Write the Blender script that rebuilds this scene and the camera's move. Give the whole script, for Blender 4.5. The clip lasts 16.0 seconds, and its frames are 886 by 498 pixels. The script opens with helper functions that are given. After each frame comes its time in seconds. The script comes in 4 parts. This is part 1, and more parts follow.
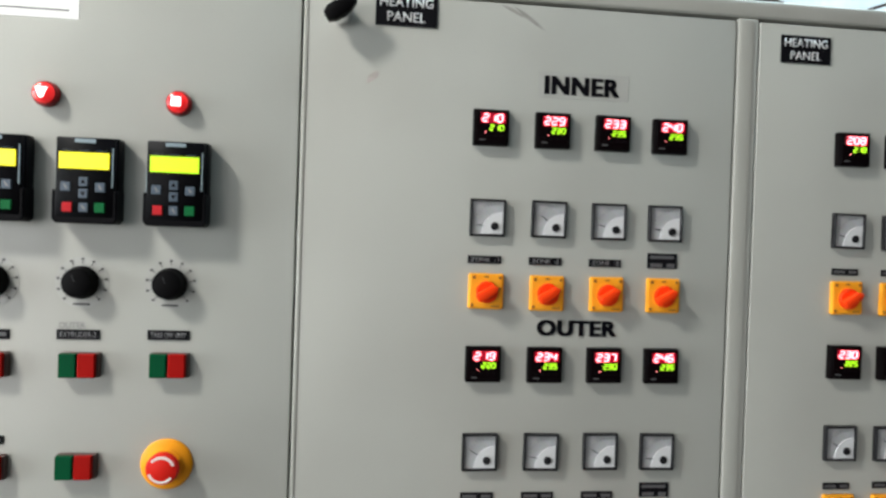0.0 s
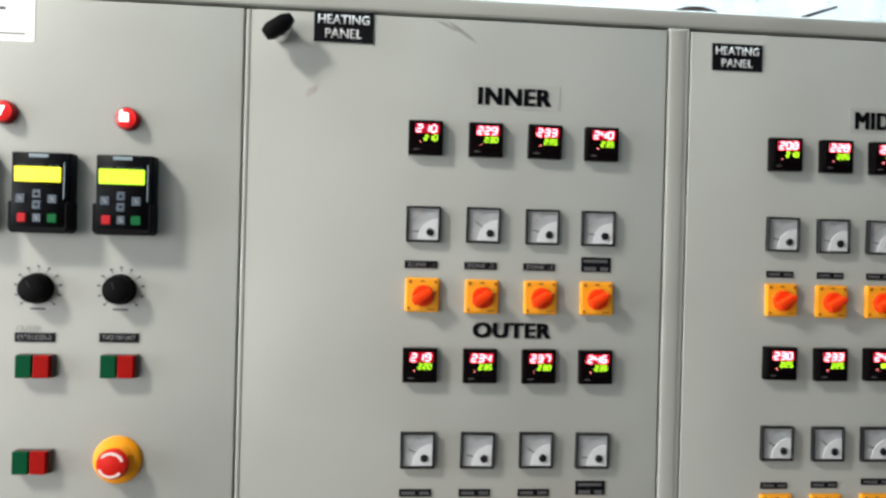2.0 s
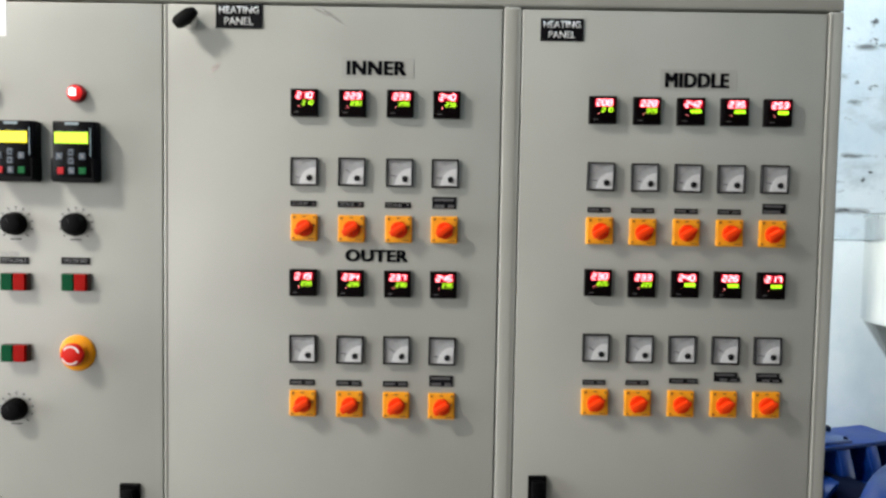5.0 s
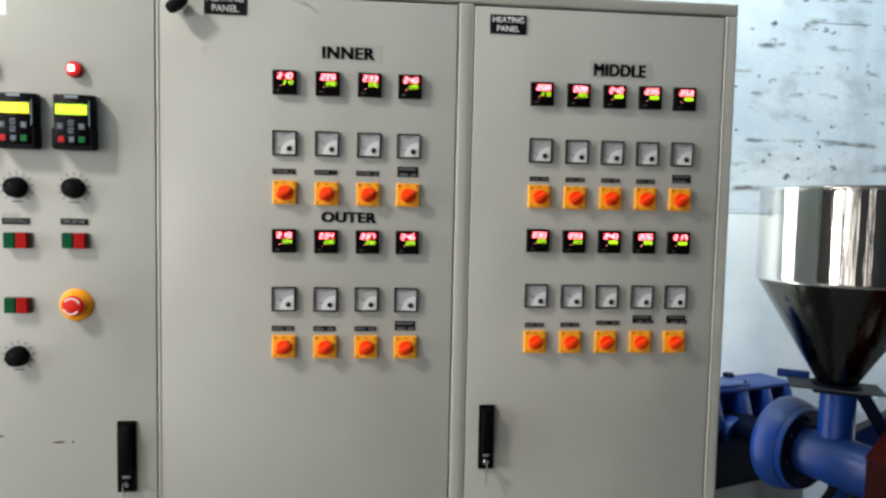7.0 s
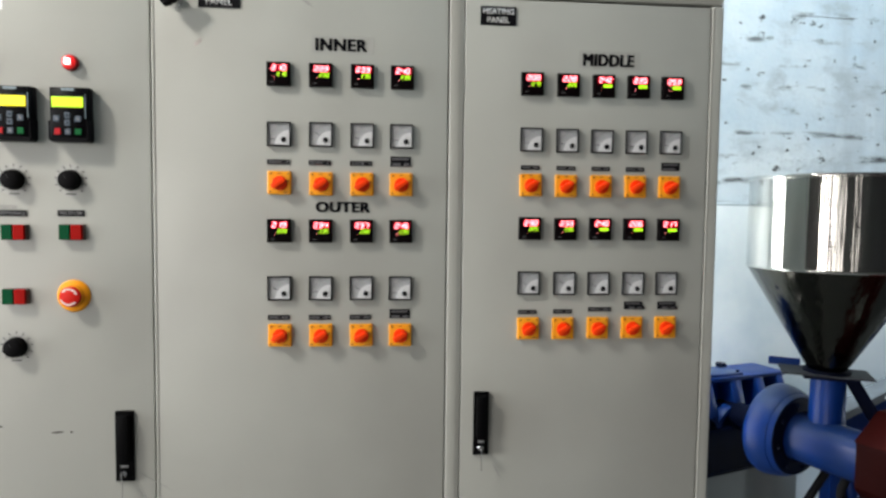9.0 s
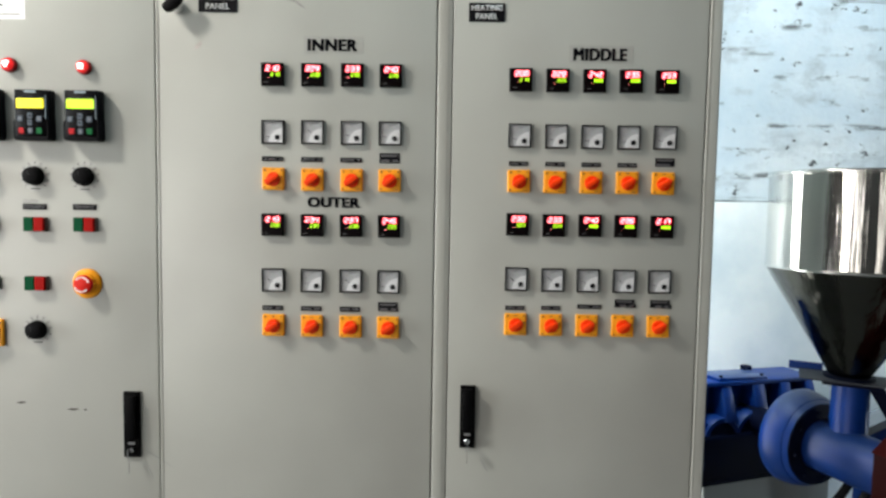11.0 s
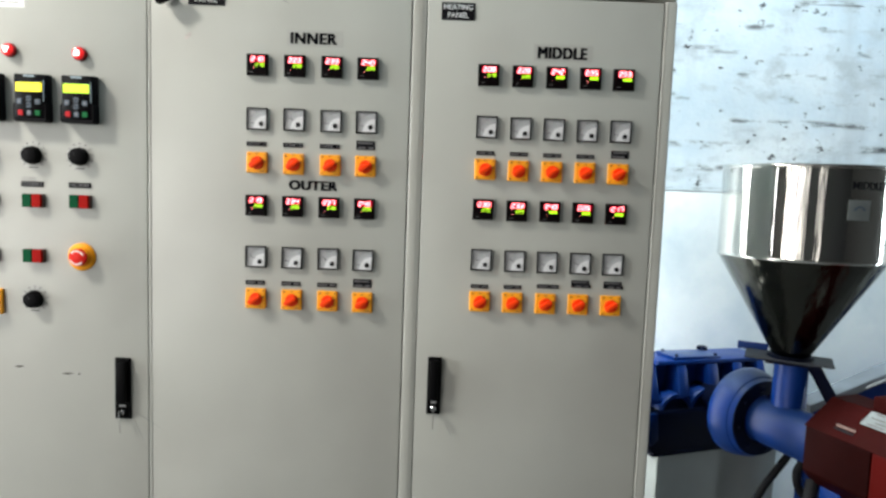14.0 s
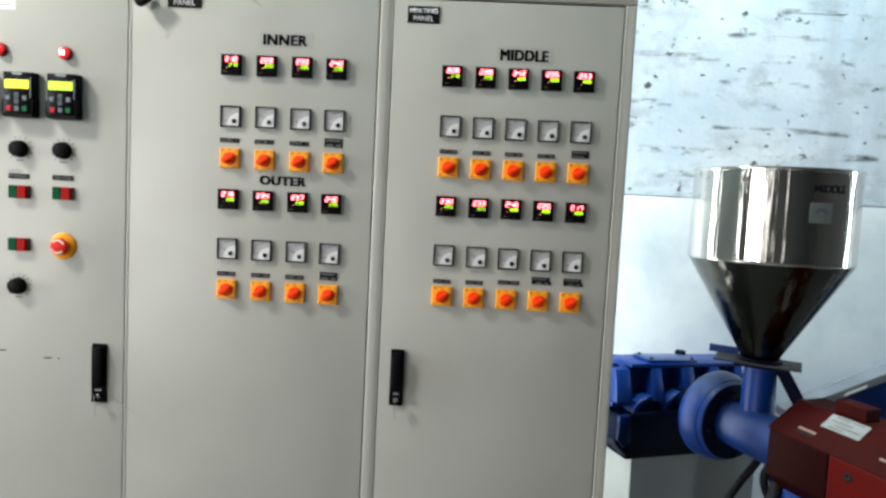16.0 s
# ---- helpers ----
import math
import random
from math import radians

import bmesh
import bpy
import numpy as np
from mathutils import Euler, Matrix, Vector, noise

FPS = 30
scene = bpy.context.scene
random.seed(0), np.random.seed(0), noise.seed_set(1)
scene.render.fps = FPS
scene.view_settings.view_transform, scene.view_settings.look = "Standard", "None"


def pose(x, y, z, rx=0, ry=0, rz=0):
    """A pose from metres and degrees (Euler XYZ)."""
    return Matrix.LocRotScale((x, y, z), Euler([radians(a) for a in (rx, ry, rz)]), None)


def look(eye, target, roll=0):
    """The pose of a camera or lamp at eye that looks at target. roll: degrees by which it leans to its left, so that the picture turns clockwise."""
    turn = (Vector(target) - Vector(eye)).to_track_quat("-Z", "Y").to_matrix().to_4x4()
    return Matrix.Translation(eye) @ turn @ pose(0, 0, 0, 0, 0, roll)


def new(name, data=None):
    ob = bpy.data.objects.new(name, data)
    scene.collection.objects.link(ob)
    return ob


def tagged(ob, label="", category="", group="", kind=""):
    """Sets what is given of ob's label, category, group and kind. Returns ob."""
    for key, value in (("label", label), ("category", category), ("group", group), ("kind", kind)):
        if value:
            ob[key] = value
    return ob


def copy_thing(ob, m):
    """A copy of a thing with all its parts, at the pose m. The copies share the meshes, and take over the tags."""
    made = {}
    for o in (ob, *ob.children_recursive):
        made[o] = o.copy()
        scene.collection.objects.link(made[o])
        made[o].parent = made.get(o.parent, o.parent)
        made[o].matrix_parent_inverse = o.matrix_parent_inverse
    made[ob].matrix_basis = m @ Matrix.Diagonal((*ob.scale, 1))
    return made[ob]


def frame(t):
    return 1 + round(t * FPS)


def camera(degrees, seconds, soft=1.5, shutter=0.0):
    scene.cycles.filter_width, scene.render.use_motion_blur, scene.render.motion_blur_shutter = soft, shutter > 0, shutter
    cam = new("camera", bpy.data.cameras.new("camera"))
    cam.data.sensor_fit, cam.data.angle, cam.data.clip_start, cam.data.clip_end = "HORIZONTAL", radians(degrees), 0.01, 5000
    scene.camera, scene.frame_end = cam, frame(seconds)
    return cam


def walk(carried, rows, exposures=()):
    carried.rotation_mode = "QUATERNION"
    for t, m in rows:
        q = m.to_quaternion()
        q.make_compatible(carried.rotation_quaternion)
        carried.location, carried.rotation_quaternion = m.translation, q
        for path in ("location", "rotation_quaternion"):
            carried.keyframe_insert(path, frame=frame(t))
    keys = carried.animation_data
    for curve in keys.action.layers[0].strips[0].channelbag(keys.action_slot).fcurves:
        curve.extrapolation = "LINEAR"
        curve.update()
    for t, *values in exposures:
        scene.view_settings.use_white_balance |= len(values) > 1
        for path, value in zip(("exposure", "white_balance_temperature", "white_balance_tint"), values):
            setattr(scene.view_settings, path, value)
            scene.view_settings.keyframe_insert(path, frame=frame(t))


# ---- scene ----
cam = camera(69.0, 16.0, soft=2.7)
PATH = [
    (0, (0.1019, -0.8580, 1.5669), (0.3184, 1.1301, 1.5448), 1.93),
    (0.5, (0.1232, -0.8605, 1.5660), (0.3522, 1.1263, 1.5574), 1.95),
    (1, (0.1532, -0.8694, 1.5653), (0.3712, 1.1186, 1.5687), 1.85),
    (1.5, (0.1829, -0.8818, 1.5667), (0.3713, 1.1093, 1.5740), 1.74),
    (2, (0.2163, -0.9036, 1.5691), (0.3621, 1.0911, 1.5652), 1.51),
    (2.5, (0.2597, -0.9340, 1.5674), (0.3662, 1.0630, 1.5456), 1.46),
    (3, (0.3133, -0.9733, 1.5575), (0.3781, 1.0254, 1.5266), 1.36),
    (3.5, (0.3686, -1.0142, 1.5381), (0.3970, 0.9855, 1.5156), 1.28),
    (4, (0.4241, -1.0557, 1.5260), (0.4253, 0.9440, 1.4910), 1.02),
    (4.5, (0.4851, -1.1008, 1.5222), (0.4586, 0.8980, 1.4572), 0.94),
    (5, (0.5087, -1.1457, 1.5198), (0.4956, 0.8522, 1.4306), 1.01),
    (7.5, (0.4491, -1.3477, 1.4656), (0.6555, 0.6377, 1.3400), 1.12),
    (8, (0.4394, -1.3483, 1.4573), (0.6604, 0.6356, 1.3346), 0.94),
    (8.5, (0.4338, -1.3393, 1.4500), (0.6576, 0.6448, 1.3360), 0.83),
    (9, (0.4669, -1.3533, 1.4467), (0.6513, 0.6349, 1.3323), 0.68),
    (11.5, (0.6524, -1.3865, 1.4541), (0.6059, 0.6078, 1.3097), 1.02),
    (12, (0.6390, -1.3989, 1.4565), (0.6018, 0.5948, 1.3028), 1.13),
    (12.5, (0.6307, -1.4168, 1.4519), (0.6120, 0.5771, 1.2978), 1.08),
    (13, (0.6338, -1.4449, 1.4532), (0.6373, 0.5482, 1.2873), 1.28),
    (13.5, (0.6649, -1.4657, 1.4484), (0.6593, 0.5274, 1.2820), 1.81),
    (14, (0.6881, -1.4917, 1.4558), (0.6874, 0.4999, 1.2731), 2.10),
    (14.5, (0.7266, -1.5135, 1.4433), (0.7123, 0.4792, 1.2732), 2.37),
    (15, (0.7645, -1.5260, 1.4392), (0.7327, 0.4668, 1.2726), 2.56),
    (15.5, (0.7987, -1.5378, 1.4449), (0.7508, 0.4542, 1.2725), 2.97),
    (16, (0.8292, -1.5342, 1.4249), (0.7583, 0.4591, 1.2784), 2.90),
]
walk(cam, [(t, look(eye, target, roll)) for t, eye, target, roll in PATH],
     exposures=[(0, -0.10, 6480, 10), (1, -0.08, 6480, 10), (2, 0.08, 6540, 10.5), (3, 0.11, 6700, 11.5), (4, 0.00, 6720, 12.5), (5, 0.00, 6720, 12), (9, -0.05, 6740, 12), (11.5, 0.09, 6730, 10), (13, 0.21, 6710, 10), (16, 0.18, 6640, 9)])

# ---- world, lights ----
world = bpy.data.worlds.new("hall_world")
scene.world = world
world.use_nodes = True
world.node_tree.nodes["Background"].inputs[0].default_value = (0.75, 0.82, 0.95, 1)
world.node_tree.nodes["Background"].inputs[1].default_value = 0.05


def area(name, eye, target, sx, sy, watts, colour):
    lamp = bpy.data.lights.new(name, "AREA")
    lamp.shape, lamp.size, lamp.size_y, lamp.energy, lamp.color = "RECTANGLE", sx, sy, watts, colour
    ob = new(name, lamp)
    ob.matrix_world = look(eye, target)
    return ob


KEY = (-1.60, -1.02, 3.24)
area("key_lamp", KEY, (0.1, 0, 1.5), 0.32, 0.32, 70, (1.0, 0.985, 0.93))
area("bay_lamp", (1.25, 0.10, 4.2), (1.25, 0.50, 0), 2.6, 0.20, 176, (0.70, 0.91, 1.0))
# three unseen strip lamps added front left, to light panel and streak hopper
for x, y, watts in ((-4.45, -5.05, 68), (-3.45, -5.55, 54), (-2.35, -5.80, 13)):
    area("gate_daylight", (x, y, 1.5), (0.4, 0, 1.4), 0.40, 2.9, watts, (1.0, 0.98, 0.965))
area("side_window_daylight", (-4.9, -1.40, 1.75), (0, -1.0, 1.6), 1.8, 2.4, 235, (0.91, 0.975, 1.0))
area("doorway_daylight", (4.9, 0.20, 1.25), (1.5, 0.8, 1.0), 0.16, 2.2, 24, (0.78, 0.915, 1.0))
# unseen lamp added behind the cabinet to brighten wall and hopper side
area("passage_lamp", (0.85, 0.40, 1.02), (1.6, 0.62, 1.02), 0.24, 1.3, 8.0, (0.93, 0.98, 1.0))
# unseen strips added only for bright bands on the polished bowl
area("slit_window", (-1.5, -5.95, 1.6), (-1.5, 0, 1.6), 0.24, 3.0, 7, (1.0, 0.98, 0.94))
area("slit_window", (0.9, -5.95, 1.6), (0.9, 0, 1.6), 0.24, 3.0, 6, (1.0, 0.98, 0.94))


# ---- materials ----
def mat(name, colour, rough=0.5, metal=0.0, vary=0.08, scale=6.0, fine=180.0, bump=0.05, glow=0.0, glow_colour=None, dirt=None, dirt_amount=0.0, dirt_scale=3.0, spec=0.5):
    """A surface with grain and wear at two scales."""
    m = bpy.data.materials.new(name)
    m.use_nodes = True
    t = m.node_tree
    n, ln = t.nodes, t.links
    b = n["Principled BSDF"]
    b.inputs["Metallic"].default_value = metal
    b.inputs["Specular IOR Level"].default_value = spec
    co = n.new("ShaderNodeTexCoord")
    big = n.new("ShaderNodeTexNoise")
    big.inputs["Scale"].default_value, big.inputs["Detail"].default_value = scale, 3
    small = n.new("ShaderNodeTexNoise")
    small.inputs["Scale"].default_value, small.inputs["Detail"].default_value = fine, 3
    ln.new(co.outputs["Object"], big.inputs["Vector"])
    ln.new(co.outputs["Object"], small.inputs["Vector"])
    ramp = n.new("ShaderNodeValToRGB")
    lo = tuple(max(0, c * (1 - vary)) for c in colour)
    hi = tuple(min(1, c * (1 + vary)) for c in colour)
    ramp.color_ramp.elements[0].color, ramp.color_ramp.elements[1].color = (*lo, 1), (*hi, 1)
    ramp.color_ramp.elements[0].position, ramp.color_ramp.elements[1].position = 0.3, 0.7
    ln.new(big.outputs["Fac"], ramp.inputs["Fac"])
    mix = n.new("ShaderNodeMix")
    mix.data_type, mix.blend_type = "RGBA", "MULTIPLY"
    mix.inputs["Factor"].default_value = min(1.0, vary)
    ln.new(ramp.outputs["Color"], mix.inputs["A"])
    ln.new(small.outputs["Color"], mix.inputs["B"])
    out = mix.outputs["Result"]
    if dirt:
        dn = n.new("ShaderNodeTexNoise")
        dn.inputs["Scale"].default_value, dn.inputs["Detail"].default_value, dn.inputs["Roughness"].default_value = dirt_scale, 2.5, 0.5
        ln.new(co.outputs["Object"], dn.inputs["Vector"])
        dr = n.new("ShaderNodeMapRange")
        dr.inputs["From Min"].default_value, dr.inputs["From Max"].default_value = 0.46, 0.80
        dr.inputs["To Max"].default_value = dirt_amount
        ln.new(dn.outputs["Fac"], dr.inputs["Value"])
        dm = n.new("ShaderNodeMix")
        dm.data_type = "RGBA"
        dm.inputs["B"].default_value = (*dirt, 1)
        ln.new(dr.outputs["Result"], dm.inputs["Factor"])
        ln.new(out, dm.inputs["A"])
        out = dm.outputs["Result"]
    ln.new(out, b.inputs["Base Color"])
    rr = n.new("ShaderNodeMapRange")
    rr.inputs["To Min"].default_value, rr.inputs["To Max"].default_value = max(0.02, rough * 0.82), min(1, rough * 1.18)
    ln.new(big.outputs["Fac"], rr.inputs["Value"])
    ln.new(rr.outputs["Result"], b.inputs["Roughness"])
    if bump:
        bp = n.new("ShaderNodeBump")
        bp.inputs["Strength"].default_value, bp.inputs["Distance"].default_value = bump, 0.002
        ln.new(small.outputs["Fac"], bp.inputs["Height"])
        ln.new(bp.outputs["Normal"], b.inputs["Normal"])
    if glow:
        b.inputs["Emission Color"].default_value = (*(glow_colour or colour), 1)
        b.inputs["Emission Strength"].default_value = glow
    return m


PAINT = mat("cabinet_paint", (0.409, 0.414, 0.379), 0.33, vary=0.05, scale=2.2, fine=420, bump=0.10, dirt=(0.318, 0.311, 0.281), dirt_amount=0.65, dirt_scale=2.6)
# smudged dirt and slight waves of the pressed sheet
pt = PAINT.node_tree
[n for n in pt.nodes if n.type == "TEX_NOISE"][2].inputs["Detail"].default_value = 6
wave = pt.nodes.new("ShaderNodeTexNoise")
wave.inputs["Scale"].default_value, wave.inputs["Detail"].default_value = 3.2, 2
bend = pt.nodes.new("ShaderNodeBump")
bend.inputs["Strength"].default_value, bend.inputs["Distance"].default_value = 0.5, 0.012
where = pt.nodes.new("ShaderNodeTexCoord")
pt.links.new(where.outputs["Object"], wave.inputs["Vector"])
pt.links.new(wave.outputs["Fac"], bend.inputs["Height"])
grain = [n for n in pt.nodes if n.type == "BUMP" and n != bend][0]
pt.links.new(bend.outputs["Normal"], grain.inputs["Normal"])
GAP = mat("gasket_black", (0.015, 0.015, 0.015), 0.8)
BLACK = mat("black_plastic", (0.002, 0.002, 0.0024), 0.5, vary=0.15, fine=300, bump=0.08, spec=0.06)
BEZEL = mat("controller_black", (0.003, 0.002, 0.0024), 0.42, vary=0.15, fine=300, bump=0.05, spec=0.06)
SCREEN = mat("smoked_screen", (0.003, 0.0015, 0.002), 0.35, vary=0.2, bump=0.0, spec=0.05)
# glowing sheet behind the red digits, added for their halo
REDHALO = mat("red_digit_halo", (0.12, 0.004, 0.015), 0.25, bump=0, glow=0.42, glow_colour=(0.80, 0.0, 0.03))
REDLED = mat("red_digit", (0.9, 0.1, 0.15), 0.4, bump=0, glow=7.5, glow_colour=(1.0, 0.19, 0.22))
GRNLED = mat("green_digit", (0.3, 0.9, 0.05), 0.4, bump=0, glow=1.25, glow_colour=(0.50, 0.92, 0.0))
GREYMARK = mat("grey_print", (0.22, 0.22, 0.22), 0.5)
METERFRAME = mat("meter_frame", (0.012, 0.012, 0.014), 0.42, vary=0.15, spec=0.2)
METERFACE = mat("meter_face", (0.44, 0.45, 0.46), 0.25, vary=0.18, scale=40, bump=0.0)
METERWHITE = mat("meter_cover_white", (0.66, 0.67, 0.68), 0.28, vary=0.05)
INK = mat("black_ink", (0.02, 0.02, 0.022), 0.6)
ORANGE = mat("switch_yellow_plate", (0.98, 0.395, 0.022), 0.35, vary=0.06, bump=0.04, spec=0.25)
REDKNOB = mat("switch_red_knob", (0.90, 0.050, 0.005), 0.4, vary=0.06, spec=0.15)
DARKMARK = mat("plate_print", (0.30, 0.10, 0.02), 0.5)
TAG = mat("engraved_black_tag", (0.006, 0.006, 0.008), 0.5, vary=0.2, spec=0.08)
TAGWHITE = mat("engraved_white", (0.62, 0.62, 0.62), 0.5)
TAGMID = mat("engraved_dull_white", (0.22, 0.22, 0.23), 0.6)
TAGDIM = mat("engraved_worn_white", (0.095, 0.095, 0.10), 0.6)
LETTER = mat("vinyl_black", (0.005, 0.005, 0.007), 0.7, spec=0.02)
TAPE = mat("clear_tape", (0.423, 0.430, 0.405), 0.18, vary=0.04, fine=90)
PAPER = mat("paper_sticker", (0.85, 0.85, 0.84), 0.6, vary=0.03)
GREYPAPER = mat("soiled_paper", (0.20, 0.205, 0.20), 0.7, vary=0.12, scale=30, spec=0.1)
CHROME = mat("chrome", (0.75, 0.75, 0.76), 0.12, metal=1.0, vary=0.05, bump=0.0)
KPBODY = mat("keypad_body", (0.002, 0.002, 0.003), 0.4, vary=0.15, bump=0.05, spec=0.06)
LCD1 = mat("lcd_yellow", (0.6, 0.55, 0.02), 0.3, bump=0, glow=0.95, glow_colour=(1.0, 0.90, 0.0))
LCD2 = mat("lcd_yellow_green", (0.45, 0.6, 0.02), 0.3, bump=0, glow=0.92, glow_colour=(0.56, 0.96, 0.0))
KEYGREY = mat("key_grey_blue", (0.060, 0.090, 0.125), 0.35, vary=0.15)
PLATEBLUE = mat("plate_grey_blue", (0.26, 0.34, 0.38), 0.35)
KEYRED = mat("key_red", (0.52, 0.020, 0.026), 0.45, spec=0.12)
KEYGREEN = mat("key_green", (0.003, 0.125, 0.035), 0.45, spec=0.12)
BTNRED = mat("button_red", (0.34, 0.007, 0.005), 0.5, vary=0.15, spec=0.05)
BTNGREEN = mat("button_green", (0.001, 0.070, 0.026), 0.5, vary=0.15, spec=0.05)
BTNBODY = mat("button_body", (0.10, 0.055, 0.05), 0.5)
LAMPRED = mat("lamp_red_lens", (0.7, 0.02, 0.02), 0.2, bump=0, glow=0.42, glow_colour=(1.0, 0.015, 0.02))
LAMPCORE = mat("lamp_core", (1, 0.8, 0.8), 0.3, bump=0, glow=3.2, glow_colour=(1.0, 0.62, 0.62))
STOPYEL = mat("stop_yellow_ring", (0.94, 0.36, 0.012), 0.4, vary=0.05, spec=0.2)
STOPRED = mat("stop_red", (0.66, 0.018, 0.011), 0.32, vary=0.05, spec=0.12)
WHITEINK = mat("white_ink", (0.8, 0.7, 0.66), 0.5)
STEEL = mat("polished_stainless", (0.60, 0.585, 0.55), 0.085, metal=1.0, vary=0.06, scale=2.0, fine=9, bump=0.5)
# cone steel coloured darker to stand in for the dark surroundings it reflects
CONE = mat("darkened_stainless", (0.072, 0.070, 0.060), 0.12, metal=1.0, vary=0.15, scale=5.0, fine=40, bump=0.015)
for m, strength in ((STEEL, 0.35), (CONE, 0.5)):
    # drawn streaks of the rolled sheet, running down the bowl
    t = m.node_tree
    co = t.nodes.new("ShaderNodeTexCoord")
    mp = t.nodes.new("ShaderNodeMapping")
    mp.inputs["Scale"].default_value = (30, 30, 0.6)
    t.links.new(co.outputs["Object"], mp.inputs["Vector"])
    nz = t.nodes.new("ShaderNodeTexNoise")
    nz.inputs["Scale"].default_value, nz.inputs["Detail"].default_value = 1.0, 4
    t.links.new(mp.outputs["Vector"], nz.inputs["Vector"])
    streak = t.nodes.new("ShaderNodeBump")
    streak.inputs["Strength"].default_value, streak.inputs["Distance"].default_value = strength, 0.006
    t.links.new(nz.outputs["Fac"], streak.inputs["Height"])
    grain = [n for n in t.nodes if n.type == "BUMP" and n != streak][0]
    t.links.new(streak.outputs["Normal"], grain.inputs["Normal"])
WELD = mat("steel_rim", (0.66, 0.65, 0.62), 0.22, metal=1.0, vary=0.1)
BLUE = mat("blue_enamel", (0.0015, 0.029, 0.175), 0.36, spec=0.22, vary=0.18, scale=9, fine=120, bump=0.12, dirt=(0.016, 0.028, 0.07), dirt_amount=0.6, dirt_scale=7)
# near-black copy of the blue: shade of the lower parts, plus grime
BLUEDK = mat("blue_enamel_shaded_grimy", (0.0010, 0.0032, 0.016), 0.55, vary=0.25, spec=0.08, scale=9, fine=120, bump=0.15, dirt=(0.004, 0.004, 0.006), dirt_amount=0.8, dirt_scale=6)


def dusted(name, base, dust, amount):
    """A copy of a paint with settled dust on what faces up."""
    m = base.copy()
    m.name = name
    t = m.node_tree
    b = t.nodes["Principled BSDF"]
    old = b.inputs["Base Color"].links[0].from_socket
    geo = t.nodes.new("ShaderNodeNewGeometry")
    sep = t.nodes.new("ShaderNodeSeparateXYZ")
    t.links.new(geo.outputs["Normal"], sep.inputs["Vector"])
    up = t.nodes.new("ShaderNodeMapRange")
    up.inputs["From Min"].default_value, up.inputs["From Max"].default_value, up.inputs["To Max"].default_value = 0.35, 0.95, amount
    t.links.new(sep.outputs["Z"], up.inputs["Value"])
    nz = t.nodes.new("ShaderNodeTexNoise")
    nz.inputs["Scale"].default_value, nz.inputs["Detail"].default_value = 22, 4
    t.links.new(geo.outputs["Position"], nz.inputs["Vector"])
    mul = t.nodes.new("ShaderNodeMath")
    mul.operation = "MULTIPLY"
    t.links.new(up.outputs["Result"], mul.inputs[0])
    t.links.new(nz.outputs["Fac"], mul.inputs[1])
    mx = t.nodes.new("ShaderNodeMix")
    mx.data_type = "RGBA"
    mx.inputs["B"].default_value = (*dust, 1)
    t.links.new(mul.outputs[0], mx.inputs["Factor"])
    t.links.new(old, mx.inputs["A"])
    t.links.new(mx.outputs["Result"], b.inputs["Base Color"])
    return m


DUSTBLUE = dusted("dusty_blue_enamel", BLUE, (0.10, 0.125, 0.14), 0.75)
THINDUST = dusted("blue_enamel_thin_dust", BLUE, (0.05, 0.075, 0.11), 0.5)
# middle tone of the same blue, for the half-shaded lower rib
SHADEBLUE = mat("blue_enamel_half_shaded", (0.001, 0.013, 0.070), 0.4, vary=0.25, spec=0.15, scale=9, fine=120, bump=0.15, dirt=(0.004, 0.005, 0.008), dirt_amount=0.8, dirt_scale=8)
GATEM = mat("grimy_gate_plate", (0.055, 0.060, 0.070), 0.55, vary=0.25, scale=14, spec=0.2)
DUSTY = mat("dusty_grey_plate", (0.16, 0.17, 0.19), 0.6, vary=0.2, scale=12)
LIDRED = mat("dark_red_lid", (0.029, 0.0024, 0.0018), 0.7, vary=0.2, scale=10, bump=0.1, dirt=(0.02, 0.006, 0.004), dirt_amount=0.5, dirt_scale=8, spec=0.05)
# darker copy of the cover red, standing in for shade
SHADERED = mat("shaded_red_enamel", (0.012, 0.0007, 0.0005), 0.5, vary=0.2, scale=8, fine=150, bump=0.1, spec=0.05, dirt=(0.02, 0.003, 0.003), dirt_amount=0.6, dirt_scale=7)
SLOTPALE = mat("slot_pale", (0.17, 0.10, 0.08), 0.5)
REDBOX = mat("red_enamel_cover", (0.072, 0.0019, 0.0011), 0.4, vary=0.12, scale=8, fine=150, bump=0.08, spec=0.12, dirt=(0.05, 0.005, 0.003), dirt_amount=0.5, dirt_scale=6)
BASEGREY = mat("machine_base_grey", (0.31, 0.33, 0.315), 0.55, vary=0.08, scale=4, dirt=(0.19, 0.20, 0.19), dirt_amount=0.6, dirt_scale=3)
RUBBER = mat("black_cable_rubber", (0.008, 0.008, 0.009), 0.6, spec=0.12)
FADED = mat("faded_print", (0.085, 0.065, 0.060), 0.6)
BROWN = mat("dark_brown_scrap", (0.055, 0.032, 0.026), 0.6, vary=0.3, scale=30)
FLOORM = mat("oily_concrete_floor", (0.10, 0.098, 0.094), 0.65, vary=0.15, scale=1.5, fine=60, bump=0.3, dirt=(0.06, 0.059, 0.057), dirt_amount=0.6)
CEILM = mat("ceiling_sheet", (0.20, 0.205, 0.21), 0.7, vary=0.08, scale=1.0)
PLASTER = mat("white_plaster", (0.85, 0.89, 0.90), 0.75, vary=0.05, scale=2.5, fine=90, bump=0.25, dirt=(0.54, 0.63, 0.69), dirt_amount=0.80, dirt_scale=5.0)
